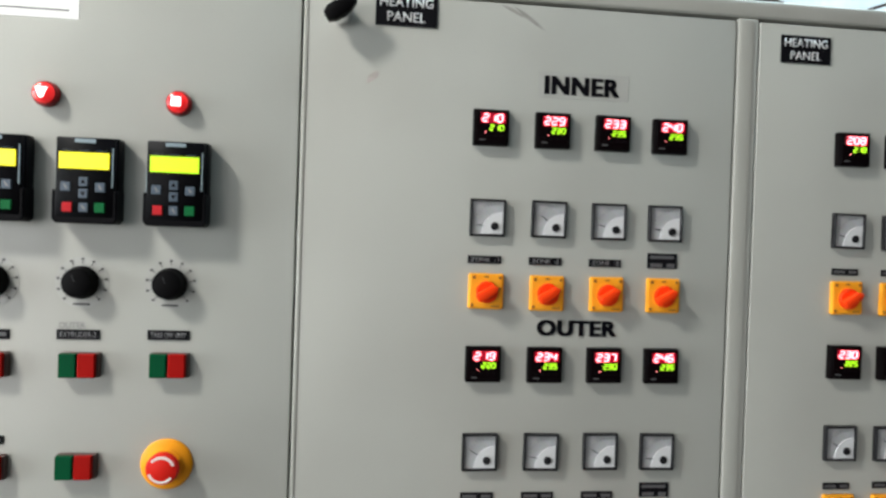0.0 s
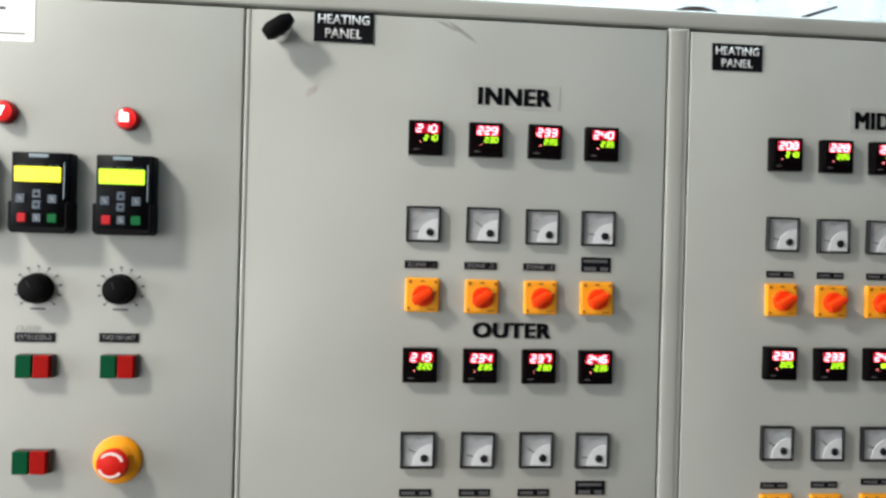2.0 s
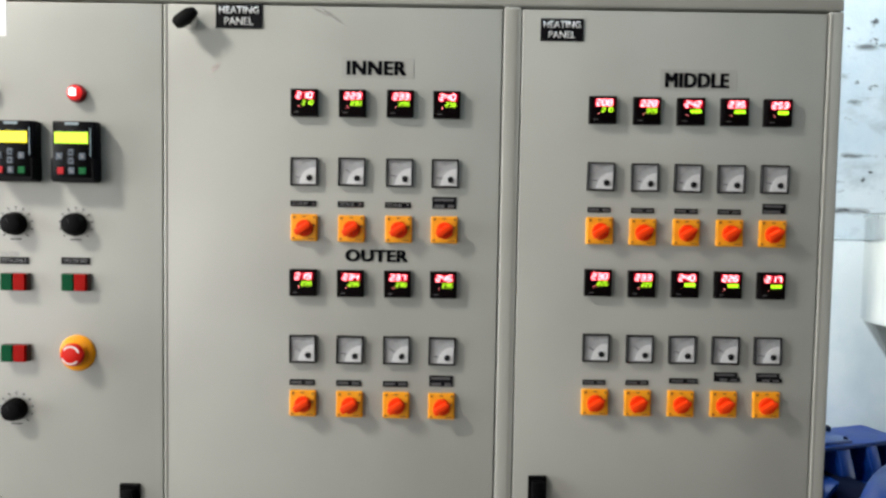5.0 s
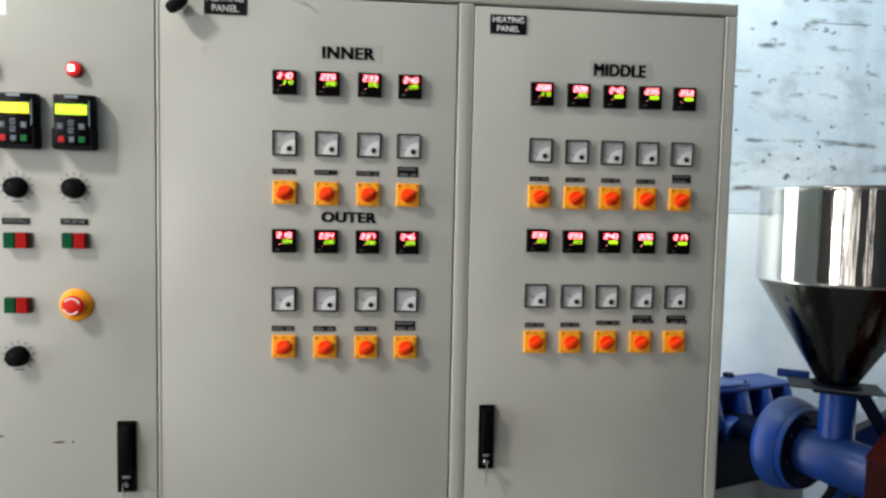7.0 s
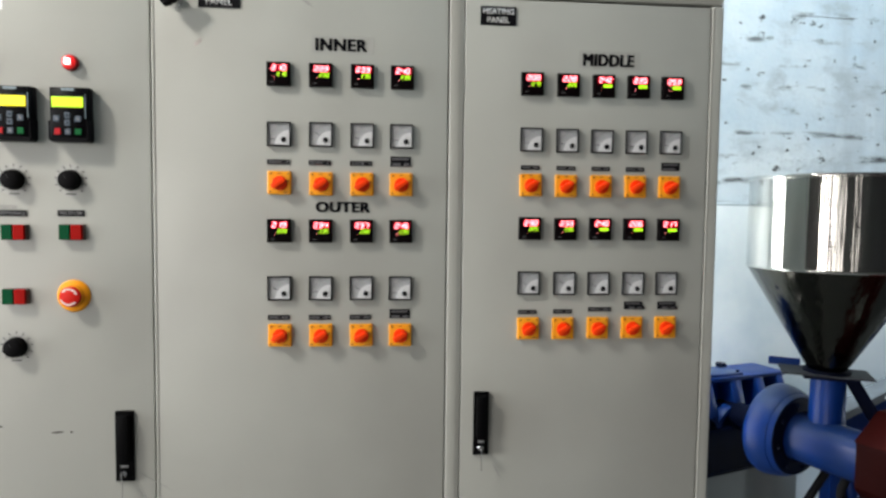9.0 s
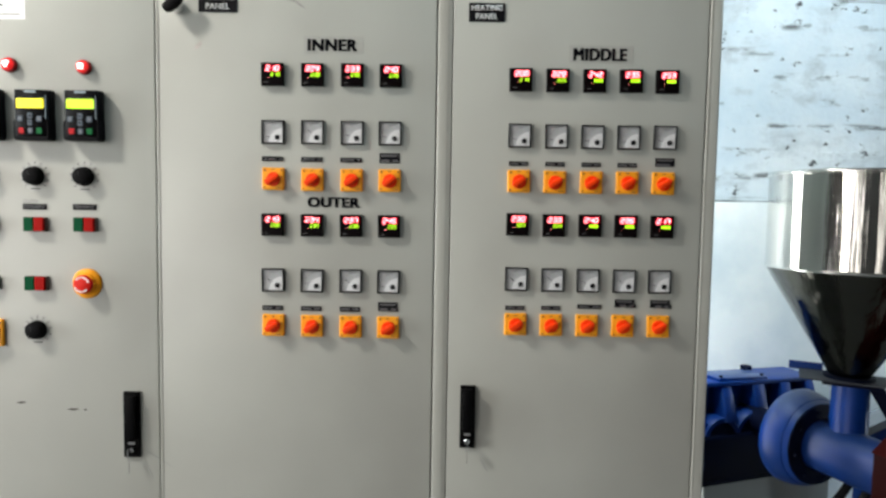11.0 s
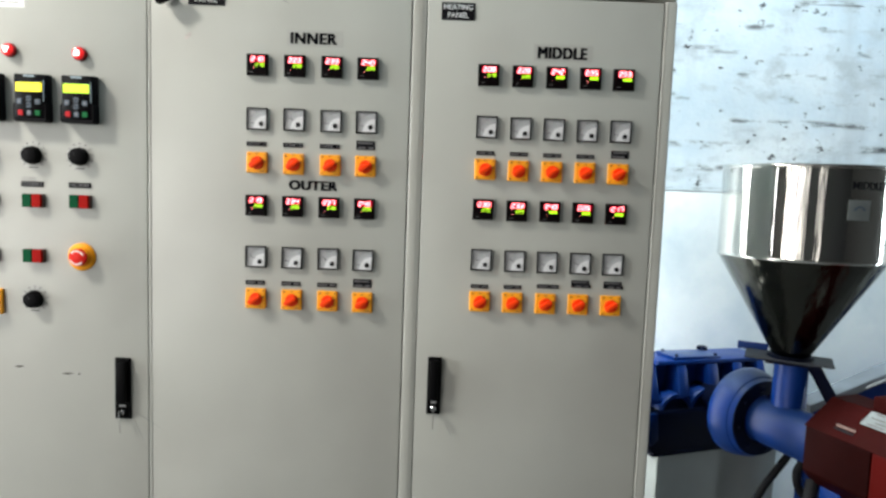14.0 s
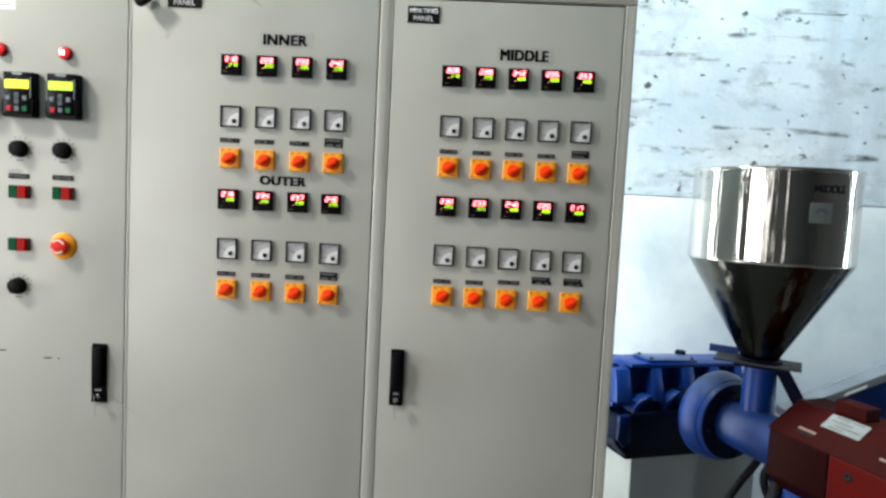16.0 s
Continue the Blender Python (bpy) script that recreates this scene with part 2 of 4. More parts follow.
GRIME = mat("crack_grime", (0.10, 0.11, 0.115), 0.9, vary=0.5, scale=9, dirt=(0.55, 0.60, 0.63), dirt_amount=0.9, dirt_scale=6)
for node in [n for n in PLASTER.node_tree.nodes if n.type == "TEX_NOISE"][2:]:
    node.inputs["Detail"].default_value = 7
HALLWALL = mat("hall_wall_paint", (0.045, 0.045, 0.044), 0.75, vary=0.08, scale=1.2)


def whitewash(name, crack):
    """Thick whitewash over brick: dark flaked dashes along the joints, smudges and grey runs."""
    m = mat(name, (0.68, 0.73, 0.76), 0.8, vary=0.05, scale=5, fine=60, bump=0.9)
    t = m.node_tree
    n, ln = t.nodes, t.links
    b = n["Principled BSDF"]
    out = b.inputs["Base Color"].links[0].from_socket
    geo = n.new("ShaderNodeNewGeometry")

    def layer(scale, detail, rough, lo, hi, amount, colour, mask=None):
        nonlocal out
        mp = n.new("ShaderNodeMapping")
        mp.inputs["Scale"].default_value = scale
        ln.new(geo.outputs["Position"], mp.inputs["Vector"])
        nz = n.new("ShaderNodeTexNoise")
        nz.inputs["Scale"].default_value, nz.inputs["Detail"].default_value, nz.inputs["Roughness"].default_value = 1.0, detail, rough
        ln.new(mp.outputs["Vector"], nz.inputs["Vector"])
        r = n.new("ShaderNodeMapRange")
        r.inputs["From Min"].default_value, r.inputs["From Max"].default_value, r.inputs["To Max"].default_value = lo, hi, amount
        ln.new(nz.outputs["Fac"], r.inputs["Value"])
        fac = r.outputs["Result"]
        if mask is not None:
            mu = n.new("ShaderNodeMath")
            mu.operation = "MULTIPLY"
            ln.new(fac, mu.inputs[0])
            ln.new(mask, mu.inputs[1])
            fac = mu.outputs[0]
        mx = n.new("ShaderNodeMix")
        mx.data_type = "RGBA"
        mx.inputs["B"].default_value = (*colour, 1)
        ln.new(fac, mx.inputs["Factor"])
        ln.new(out, mx.inputs["A"])
        out = mx.outputs["Result"]

    # joints of the courses, as a mask for the flaking
    sep = n.new("ShaderNodeSeparateXYZ")
    ln.new(geo.outputs["Position"], sep.inputs["Vector"])
    course = n.new("ShaderNodeMath")
    course.operation = "MULTIPLY_ADD"
    course.inputs[1].default_value, course.inputs[2].default_value = 1 / 0.0805, -(1.525 - 0.04025) / 0.0805 + 0.5
    ln.new(sep.outputs["Z"], course.inputs[0])
    fr = n.new("ShaderNodeMath")
    fr.operation = "FRACT"
    ln.new(course.outputs[0], fr.inputs[0])
    off = n.new("ShaderNodeMath")
    off.operation = "SUBTRACT"
    off.inputs[1].default_value = 0.5
    ln.new(fr.outputs[0], off.inputs[0])
    ab = n.new("ShaderNodeMath")
    ab.operation = "ABSOLUTE"
    ln.new(off.outputs[0], ab.inputs[0])
    mk = n.new("ShaderNodeMapRange")
    mk.inputs["From Min"].default_value, mk.inputs["From Max"].default_value = 0.06, 0.20
    mk.inputs["To Min"].default_value, mk.inputs["To Max"].default_value = 1.0, 0.0
    ln.new(ab.outputs[0], mk.inputs["Value"])
    layer((1.6, 1.6, 1.9), 7, 0.62, 0.40, 0.66, 0.85, (0.44, 0.55, 0.64))
    layer((3.2, 3.2, 0.5), 6, 0.60, 0.52, 0.70, 0.70, (0.36, 0.41, 0.45))
    layer((7, 7, 11), 7, 0.66, 0.53, 0.68, 0.70, (0.36, 0.40, 0.43))
    layer((7, 7, 22), 7, 0.66, crack - 0.04, crack + 0.06, 0.9, (0.10, 0.105, 0.11), mk.outputs["Result"])
    layer((17, 17, 24), 5, 0.60, crack + 0.05, crack + 0.10, 0.95, (0.05, 0.05, 0.055))
    ln.new(out, b.inputs["Base Color"])
    return m


BRICKM = whitewash("whitewashed_brick", 0.555)
MORTARM = whitewash("flaked_mortar", 0.585)


# ---- mesh helpers ----
def box(bm, x0, x1, y0, y1, z0, z1, bevel=0.0, seg=2):
    r = bmesh.ops.create_cube(bm, size=1, matrix=Matrix.Translation(((x0 + x1) / 2, (y0 + y1) / 2, (z0 + z1) / 2)) @ Matrix.Diagonal((x1 - x0, y1 - y0, z1 - z0, 1)))
    if bevel:
        es = list({e for v in r["verts"] for e in v.link_edges})
        bmesh.ops.bevel(bm, geom=es, offset=bevel, segments=seg, profile=0.5, affect="EDGES")
    return bm


def lathe(bm, profile, m=None, n=32):
    """Turns (radius, height) pairs about the z axis of m; a radius of 0 closes the end."""
    m = m or Matrix()
    rings = []
    for r, h in profile:
        if r == 0:
            rings.append([bm.verts.new(m @ Vector((0, 0, h)))])
        else:
            rings.append([bm.verts.new(m @ Vector((r * math.cos(2 * math.pi * k / n), r * math.sin(2 * math.pi * k / n), h))) for k in range(n)])
    for a, b in zip(rings, rings[1:]):
        for k in range(n):
            j = (k + 1) % n
            if len(a) == 1 and len(b) > 1:
                bm.faces.new((a[0], b[k], b[j]))
            elif len(b) == 1 and len(a) > 1:
                bm.faces.new((a[k], a[j], b[0]))
            elif len(a) > 1:
                bm.faces.new((a[k], a[j], b[j], b[k]))
    return bm


def prism(bm, poly, h0, h1, m=None, bevel=0.0):
    """A plan outline (x, y) carried from height h0 to h1."""
    m = m or Matrix()
    lo = [bm.verts.new(m @ Vector((x, y, h0))) for x, y in poly]
    hi = [bm.verts.new(m @ Vector((x, y, h1))) for x, y in poly]
    fs = [bm.faces.new(lo[::-1]), bm.faces.new(hi)]
    k = len(poly)
    for i in range(k):
        fs.append(bm.faces.new((lo[i], lo[(i + 1) % k], hi[(i + 1) % k], hi[i])))
    if bevel:
        es = list({e for f in fs for e in f.edges})
        bmesh.ops.bevel(bm, geom=es, offset=bevel, segments=2, profile=0.5, affect="EDGES")
    return bm


OUT = Matrix.Rotation(radians(90), 4, "X")  # local z points out of the panel, towards -y


def part(name, bm, material, parent=None, label="", smooth=False):
    bmesh.ops.recalc_face_normals(bm, faces=bm.faces)
    me = bpy.data.meshes.new(name)
    bm.to_mesh(me)
    bm.free()
    me.materials.append(material)
    if smooth:
        for p in me.polygons:
            p.use_smooth = True
        me.set_sharp_from_angle(angle=radians(40))
    ob = new(name, me)
    ob.parent = parent
    if label:
        tagged(ob, label)
    return ob


def thing(name, x, z, label, category, group="", y=0.0):
    """An empty at the mounting point of a thing on the panel."""
    ob = new(name)
    ob.empty_display_size = 0.02
    ob.matrix_basis = pose(x, y, z)
    return tagged(ob, label, category, group)


def text_bm(body, height, width=None, bold=0.0, depth=0.0006, spacing=1.0, align="CENTER"):
    """Letters in the xz plane that face -y, centred on the origin."""
    cu = bpy.data.curves.new("letters", "FONT")
    cu.body, cu.size, cu.extrude, cu.offset, cu.align_x, cu.space_character, cu.resolution_u = body, 1.0, 0.0, bold, align, spacing, 3
    ob = bpy.data.objects.new("letters", cu)
    scene.collection.objects.link(ob)
    bpy.context.view_layer.update()
    me = bpy.data.meshes.new_from_object(ob.evaluated_get(bpy.context.evaluated_depsgraph_get()))
    bpy.data.objects.remove(ob)
    bpy.data.curves.remove(cu)
    bm = bmesh.new()
    bm.from_mesh(me)
    bpy.data.meshes.remove(me)
    xs, ys = [v.co.x for v in bm.verts], [v.co.y for v in bm.verts]
    cx, cy, h, w = (min(xs) + max(xs)) / 2, (min(ys) + max(ys)) / 2, max(ys) - min(ys), max(xs) - min(xs)
    s = height / h
    sx = width / w if width else s
    for v in bm.verts:
        v.co = Vector(((v.co.x - cx) * sx, 0, (v.co.y - cy) * s))
    for f in bm.faces:
        f.normal_update()
    r = bmesh.ops.extrude_face_region(bm, geom=list(bm.faces))
    for v in r["geom"]:
        if isinstance(v, bmesh.types.BMVert):
            v.co.y -= depth
    return bm


SEGS = {"a": (0, 1, 1, 1), "g": (0, 0.5, 1, 0.5), "d": (0, 0, 1, 0), "f": (0, 0.5, 0, 1), "b": (1, 0.5, 1, 1), "e": (0, 0, 0, 0.5), "c": (1, 0, 1, 0.5)}
LIT = {"0": "abcdef", "1": "bc", "2": "abged", "3": "abgcd", "4": "fgbc", "5": "afgcd", "6": "afgedc", "7": "abc", "8": "abcdefg", "9": "abcdfg"}


def segments(number, x, z, w, h, step, thick, y, slant=0.12):
    """Seven-segment figures as small raised bars."""
    bm = bmesh.new()
    for i, ch in enumerate(number):
        for s in LIT[ch]:
            a, b, c, d = SEGS[s]
            p, q = Vector((a * w, 0, b * h)), Vector((c * w, 0, d * h))
            t = (q - p).normalized()
            n = Vector((-t.z, 0, t.x)) * thick / 2
            p, q = p + t * thick * 0.25, q - t * thick * 0.25
            vs = []
            for co in (p - n, q - n, q + n, p + n):
                vs.append(bm.verts.new((x + i * step + co.x + co.z * slant, y + 0.0008, z + co.z)))
            us = [bm.verts.new(v.co - Vector((0, 0.0013, 0))) for v in vs]
            bm.faces.new(us)
            for k in range(4):
                bm.faces.new((vs[k], vs[(k + 1) % 4], us[(k + 1) % 4], us[k]))
    bmesh.ops.remove_doubles(bm, verts=bm.verts, dist=thick * 0.53)
    return bm


# ---- the hall ----
def slab(name, x0, x1, y0, y1, z0, z1, material, label, category):
    return tagged(part(name, box(bmesh.new(), x0, x1, y0, y1, z0, z1), material), label, category, kind="structure")


WY = 0.755  # face of the back wall
slab("floor", -5, 5.2, -6, 1.2, -0.15, 0, FLOORM, "worn grey concrete factory floor", "floor")
slab("ceiling", -5, 5.2, -6, 1.2, 5.4, 5.52, CEILM, "grey sheet ceiling over the hall", "ceiling")
slab("wall_west", -5.2, -5, -6, 1.2, 0, 5.4, HALLWALL, "plain painted hall wall", "wall")
slab("wall_east", 5.2, 5.4, -6, 1.2, 0, 5.4, HALLWALL, "plain painted hall wall", "wall")
slab("wall_south", -5, 5.2, -6.2, -6, 0, 5.4, HALLWALL, "plain painted hall wall", "wall")
back = slab("wall_north", -5, 5.2, WY + 0.012, 1.2, 0, 5.4, MORTARM, "white-painted rough brick wall with dark flaked joints behind the cabinet", "wall")
slab("trim", -5, 5.2, WY - 0.004, WY + 0.011, 1.4800, 1.4845, GRIME, "thin dark grimy crack between plaster and brick", "crack")
slab("wall_plaster", -5, 5.2, WY - 0.012, WY + 0.010, 0, 1.480, PLASTER, "smooth white plaster on the lower wall", "plaster")

# ---- cabinet ----
TOP, DOORTOP, BOTTOM, CDEPTH = 1.922, 1.891, 0.13, 0.25
X0, X1, X2, X3, X4, X5 = -0.602, 0.0022, 0.5988, 0.6338, 1.1655, 1.1945  # left end, leaf joint, door edges, right end
cabinet = thing("control_cabinet", (X0 + X5) / 2, 0, "tall light-grey sheet-steel control cabinet standing before the brick wall", "cabinet")
CX = (X0 + X5) / 2


def cab(name, x0, x1, y0, y1, z0, z1, material=PAINT, bevel=0.0015, label="", parent=None):
    bm = box(bmesh.new(), x0 - CX, x1 - CX, y0, y1, z0, z1, bevel, 4)
    return part(name, bm, material, parent or cabinet, label, True)


cab("top_rail", X0 - 0.03, X5, 0.0005, 0.03, DOORTOP + 0.0055, TOP, bevel=0.004)
cab("roof_panel", X0 - 0.03, X5, 0.030, CDEPTH, TOP - 0.03, TOP - 0.001)
cab("bottom_rail", X0 - 0.03, X5, 0.0005, 0.03, 0.10, BOTTOM - 0.004)
cab("plinth", X0 - 0.02, X5 - 0.01, 0.02, CDEPTH - 0.02, 0, 0.10, GAP)
cab("post", X2 + 0.0025, X3 - 0.0014, -0.0005, 0.03, BOTTOM - 0.004, DOORTOP + 0.004, bevel=0.003)
cab("post", X4 + 0.0025, X5, -0.0005, 0.03, BOTTOM - 0.004, DOORTOP + 0.004, bevel=0.004)
cab("post", X0 - 0.03, X0 - 0.004, 0.0005, 0.03, BOTTOM - 0.004, DOORTOP + 0.004, bevel=0.004)
cab("side_panel", X5 - 0.003, X5 - 0.001, 0.03, CDEPTH, 0.10, TOP - 0.03)
cab("side_panel", X0 - 0.029, X0 - 0.027, 0.03, CDEPTH, 0.10, TOP - 0.03)
cab("back_panel", X0 - 0.02, X5 - 0.01, CDEPTH - 0.004, CDEPTH, 0.10, TOP - 0.03)
cab("gasket", X0 - 0.004, X4 + 0.004, 0.022, 0.028, BOTTOM - 0.003, DOORTOP + 0.003, GAP, 0.0)


def door(x0, x1, label):
    d = cab("door", x0, x1, 0.0, 0.020, BOTTOM, DOORTOP, bevel=0.0018, label=label)
    return d


door(X0, X1 - 0.0014, "light-grey steel door with drive keypads and buttons")
door(X1 + 0.0012, X2, "light-grey steel door with eight zone controllers")
door(X3, X4, "light-grey steel door with ten zone controllers")


# rounded folds along the joints, standing a little proud
def fold(x, w, rise):
    bm = bmesh.new()
    n = 8
    rings = []
    for z in (BOTTOM + 0.001, DOORTOP - 0.001):
        arc = [(x - CX + w / 2 - w / 2 * math.cos(math.pi * k / n), -rise * math.sin(math.pi * k / n)) for k in range(n + 1)]
        rings.append([bm.verts.new((px, py, z)) for px, py in [(x - CX, 0.012)] + arc + [(x - CX + w, 0.012)]])
    for k in range(n + 2):
        bm.faces.new((rings[0][k], rings[0][k + 1], rings[1][k + 1], rings[1][k]))
    bm.faces.new(rings[0][::-1])
    bm.faces.new(rings[1])
    part("edge_fold", bm, PAINT, cabinet, "rounded sheet-metal fold", True)


for x, w, rise in ((X1 + 0.0016, 0.0060, 0.0011), (X2 + 0.0027, 0.0260, 0.0017), (X4 + 0.0030, 0.0062, 0.0011)):
    fold(x, w, rise)


# ---- devices on the doors ----
def make_controller(label):
    c = thing("temperature_controller", 0, 0, label, "controller", "temperature controllers on the doors")
    part("bezel", box(bmesh.new(), -0.024, 0.024, -0.008, 0, -0.024, 0.024, 0.0014), BEZEL, c)
    part("screen", box(bmesh.new(), -0.0205, 0.0205, -0.0086, -0.0078, -0.0195, 0.0215, 0.0004, 1), SCREEN, c)
    part("display_window", box(bmesh.new(), -0.0148, 0.0188, -0.0091, -0.0084, 0.0052, 0.0186, 0.0003, 1), REDHALO, c, "glowing red sheet for the halo of the upper digits")
    part("brand_mark", box(bmesh.new(), -0.0165, -0.0085, -0.0090, -0.0085, -0.0178, -0.0163), TAGDIM, c, "small grey printed mark")
    bm = bmesh.new()
    for k in range(4):
        box(bm, -0.015 + k * 0.009, -0.010 + k * 0.009, -0.0091, -0.0085, -0.0125, -0.0095, 0.0004, 1)
    part("key_strip", bm, BEZEL, c)
    return c


def figures(c, pv, sv):
    for n, d in enumerate(pv):
        part("red_digit", segments(d, -0.0125 + n * 0.0098, 0.0073, 0.0066, 0.0092, 0.0098, 0.0020, -0.0092), REDLED, c, "glowing red digit " + d)
    for n in range(3):
        if sv:
            part("green_digit", segments(sv[n], -0.0025 + n * 0.0066, -0.0040, 0.0046, 0.0066, 0.0066, 0.0015, -0.0088), GRNLED, c, "glowing green digit " + sv[n])
        else:
            part("green_digit", box(bmesh.new(), -0.0025 + n * 0.0064, 0.0029 + n * 0.0064, -0.0091, -0.0087, -0.0036, 0.0024, 0.0008, 1), GRNLED, c, "glowing green digit too blurred to read")
    part("status_led", box(bmesh.new(), -0.0082, -0.0071, -0.0091, -0.0086, -0.0075, -0.0065), REDLED, c, "tiny red status light")


def make_meter():
    a = thing("ammeter", 0, 0, "small square analogue ammeter with black frame and white dial", "meter", "ammeters on the doors")
    bm = bmesh.new()
    for x0, x1, z0, z1 in ((-0.024, 0.024, 0.0212, 0.024), (-0.024, 0.024, -0.024, -0.0212), (-0.024, -0.0212, -0.0212, 0.0212), (0.0212, 0.024, -0.0212, 0.0212)):
        box(bm, x0, x1, -0.0065, 0, z0, z1, 0.0007, 1)
    part("frame", bm, METERFRAME, a, "black plastic frame")
    part("dial", box(bmesh.new(), -0.0212, 0.0212, -0.0036, 0, -0.0212, 0.0212), METERFACE, a, "grey-white dial plate")
    cx, cz, r = 0.0205, -0.0205, 0.0285
    poly = [(0.0205, -0.0205), (cx - r, -0.0205)] + [(cx + r * math.cos(radians(t)), -(-cz - r * math.sin(radians(t)))) for t in range(175, 91, -7)] + [(0.0205, cz + r)]
    part("dial_cover", prism(bmesh.new(), poly, 0.0036, 0.0046, OUT), METERWHITE, a, "white quarter-round cover")
    part("adjuster_screw", lathe(bmesh.new(), [(0.0052, 0.0046), (0.0052, 0.0058), (0.0040, 0.0064), (0, 0.0064)], Matrix.Translation((0.0095, 0, -0.0105)) @ OUT, 20), METERFRAME, a, "round black adjuster")
    bm = bmesh.new()
    for t in range(95, 180, 9):
        c, s = math.cos(radians(t)), math.sin(radians(t))
        m = Matrix.Translation((0.012 + 0.030 * c, -0.0038, -0.012 + 0.030 * s)) @ Matrix.Rotation(-radians(t), 4, "Y")
        if 0.012 + 0.030 * c > -0.0195:
            bmesh.ops.create_cube(bm, size=1, matrix=m @ Matrix.Diagonal((0.0036, 0.0004, 0.0006, 1)))
    part("scale_marks", bm, GREYMARK, a, "printed scale marks")
    return a


def needle(a, angle):
    bm = bmesh.new()
    m = Matrix.Translation((0.0095, -0.0041, -0.0105)) @ Matrix.Rotation(-radians(angle), 4, "Y")
    bmesh.ops.create_cube(bm, size=1, matrix=m @ Matrix.Translation((0.0185, 0, 0)) @ Matrix.Diagonal((0.013, 0.0005, 0.0011, 1)))
    part("needle", bm, INK, a, "thin black needle")


def make_switch():
    s = thing("rotary_switch", 0, 0, "yellow-orange square rotary switch with a red turning knob", "switch", "rotary switches on the doors")
    part("plate", box(bmesh.new(), -0.024, 0.024, -0.0075, 0, -0.024, 0.024, 0.003), ORANGE, s, "yellow-orange plastic plate")
    part("knob_base", lathe(bmesh.new(), [(0.0150, 0.0072), (0.0148, 0.011), (0.0138, 0.0125), (0, 0.0125)], Matrix.Translation((0.001, 0, -0.001)) @ OUT, 28), REDKNOB, s, "round red knob base", True)
    m = Matrix.Translation((0.001, 0, -0.001)) @ Matrix.Rotation(radians(-32), 4, "Y")
    bm = bmesh.new()
    poly = [(-0.0165, -0.0046), (-0.013, -0.0066), (0.010, -0.0060), (0.0160, 0.0), (0.010, 0.0060), (-0.013, 0.0066), (-0.0165, 0.0046)]
    prism(bm, poly, 0.0120, 0.0225, m @ OUT, 0.0018)
    part("handle", bm, REDKNOB, s, "red turning grip set slantwise", True)
    for x, z, w, h in ((-0.017, 0.0185, 0.004, 0.004), (0.0, 0.0195, 0.006, 0.002), (0.018, 0.004, 0.003, 0.003), (0.013, -0.0195, 0.011, 0.0016)):
        part("legend_mark", box(bmesh.new(), x - w / 2, x + w / 2, -0.0079, -0.0073, z - h / 2, z + h / 2), DARKMARK, s)
    for x, z in ((-0.0185, -0.0185), (0.0185, 0.0185)):
        part("screw", lathe(bmesh.new(), [(0.002, 0.0075), (0.002, 0.0081), (0, 0.0081)], Matrix.Translation((x, 0, z)) @ OUT, 12), DARKMARK, s)
    return s


def tag(x, z, w, h, body="", bars=((-0.22, 0.42), (0.28, 0.3)), label="small engraved black name tag", thick=0.0015):
    t = thing("name_tag", x, z, label, "label", "name tags under the instruments")
    part("plate", box(bmesh.new(), -w / 2, w / 2, -thick, 0, -h / 2, h / 2, 0.0003, 1), TAG, t)
    if body:
        part("lettering", text_bm(body, h * 0.52, w * 0.84, bold=0.006, depth=0.0003), TAGMID, t).location.y = -thick
    else:
        bm = bmesh.new()
        for c, ww in bars:
            box(bm, (c - ww / 2) * w, (c + ww / 2) * w, -thick - 0.0003, -thick, -h * 0.2, h * (0.2 if h < 0.015 else 0.05))
        if h > 0.015:
            box(bm, -0.42 * w, 0.38 * w, -thick - 0.0003, -thick, h * 0.14, h * 0.34)
            for v in bm.verts:
                v.co.z -= h * 0.22 if v.co.z < h * 0.13 and v.co.z > -h * 0.21 else 0
        part("lettering", bm, TAGDIM, t)
    return t


INNER_X = (0.254, 0.3378, 0.4218, 0.5030)
MIDDLE_X = (0.7768, 0.8538, 0.9302, 1.0063, 1.0817)
ROWS_INNER = dict(c1=1.7220, m1=1.6018, s1=1.5023, c2=1.4047, m2=1.2860, s2=1.1872)
ROWS_MIDDLE = dict(c1=1.7174, m1=1.6010, s1=1.5055, c2=1.4135, m2=1.2967, s2=1.2000)
READ = {
    "i1": (("210", "210"), ("229", "230"), ("233", "235"), ("240", "235")),
    "i2": (("219", "220"), ("234", "235"), ("237", "230"), ("246", "235")),
    "m1": (("208", "210"), ("228", "225"), ("242", ""), ("235", ""), ("253", "")),
    "m2": (("230", "225"), ("233", "225"), ("240", ""), ("226", ""), ("217", "")),
}
NEEDLES = (177, 150, 143, 170, 165, 148, 172, 176, 170, 152, 168, 140, 172, 160, 175, 150, 168, 172)
proto_c = make_controller("black square temperature controller with glowing red and green digits")
proto_c.scale = (1, 1.35, 1)
proto_m = make_meter()
proto_m.scale = (1, 1.25, 1.04)
proto_s = make_switch()
first = {"c": proto_c, "m": proto_m, "s": proto_s}
count = 0
rng = random.Random(4)
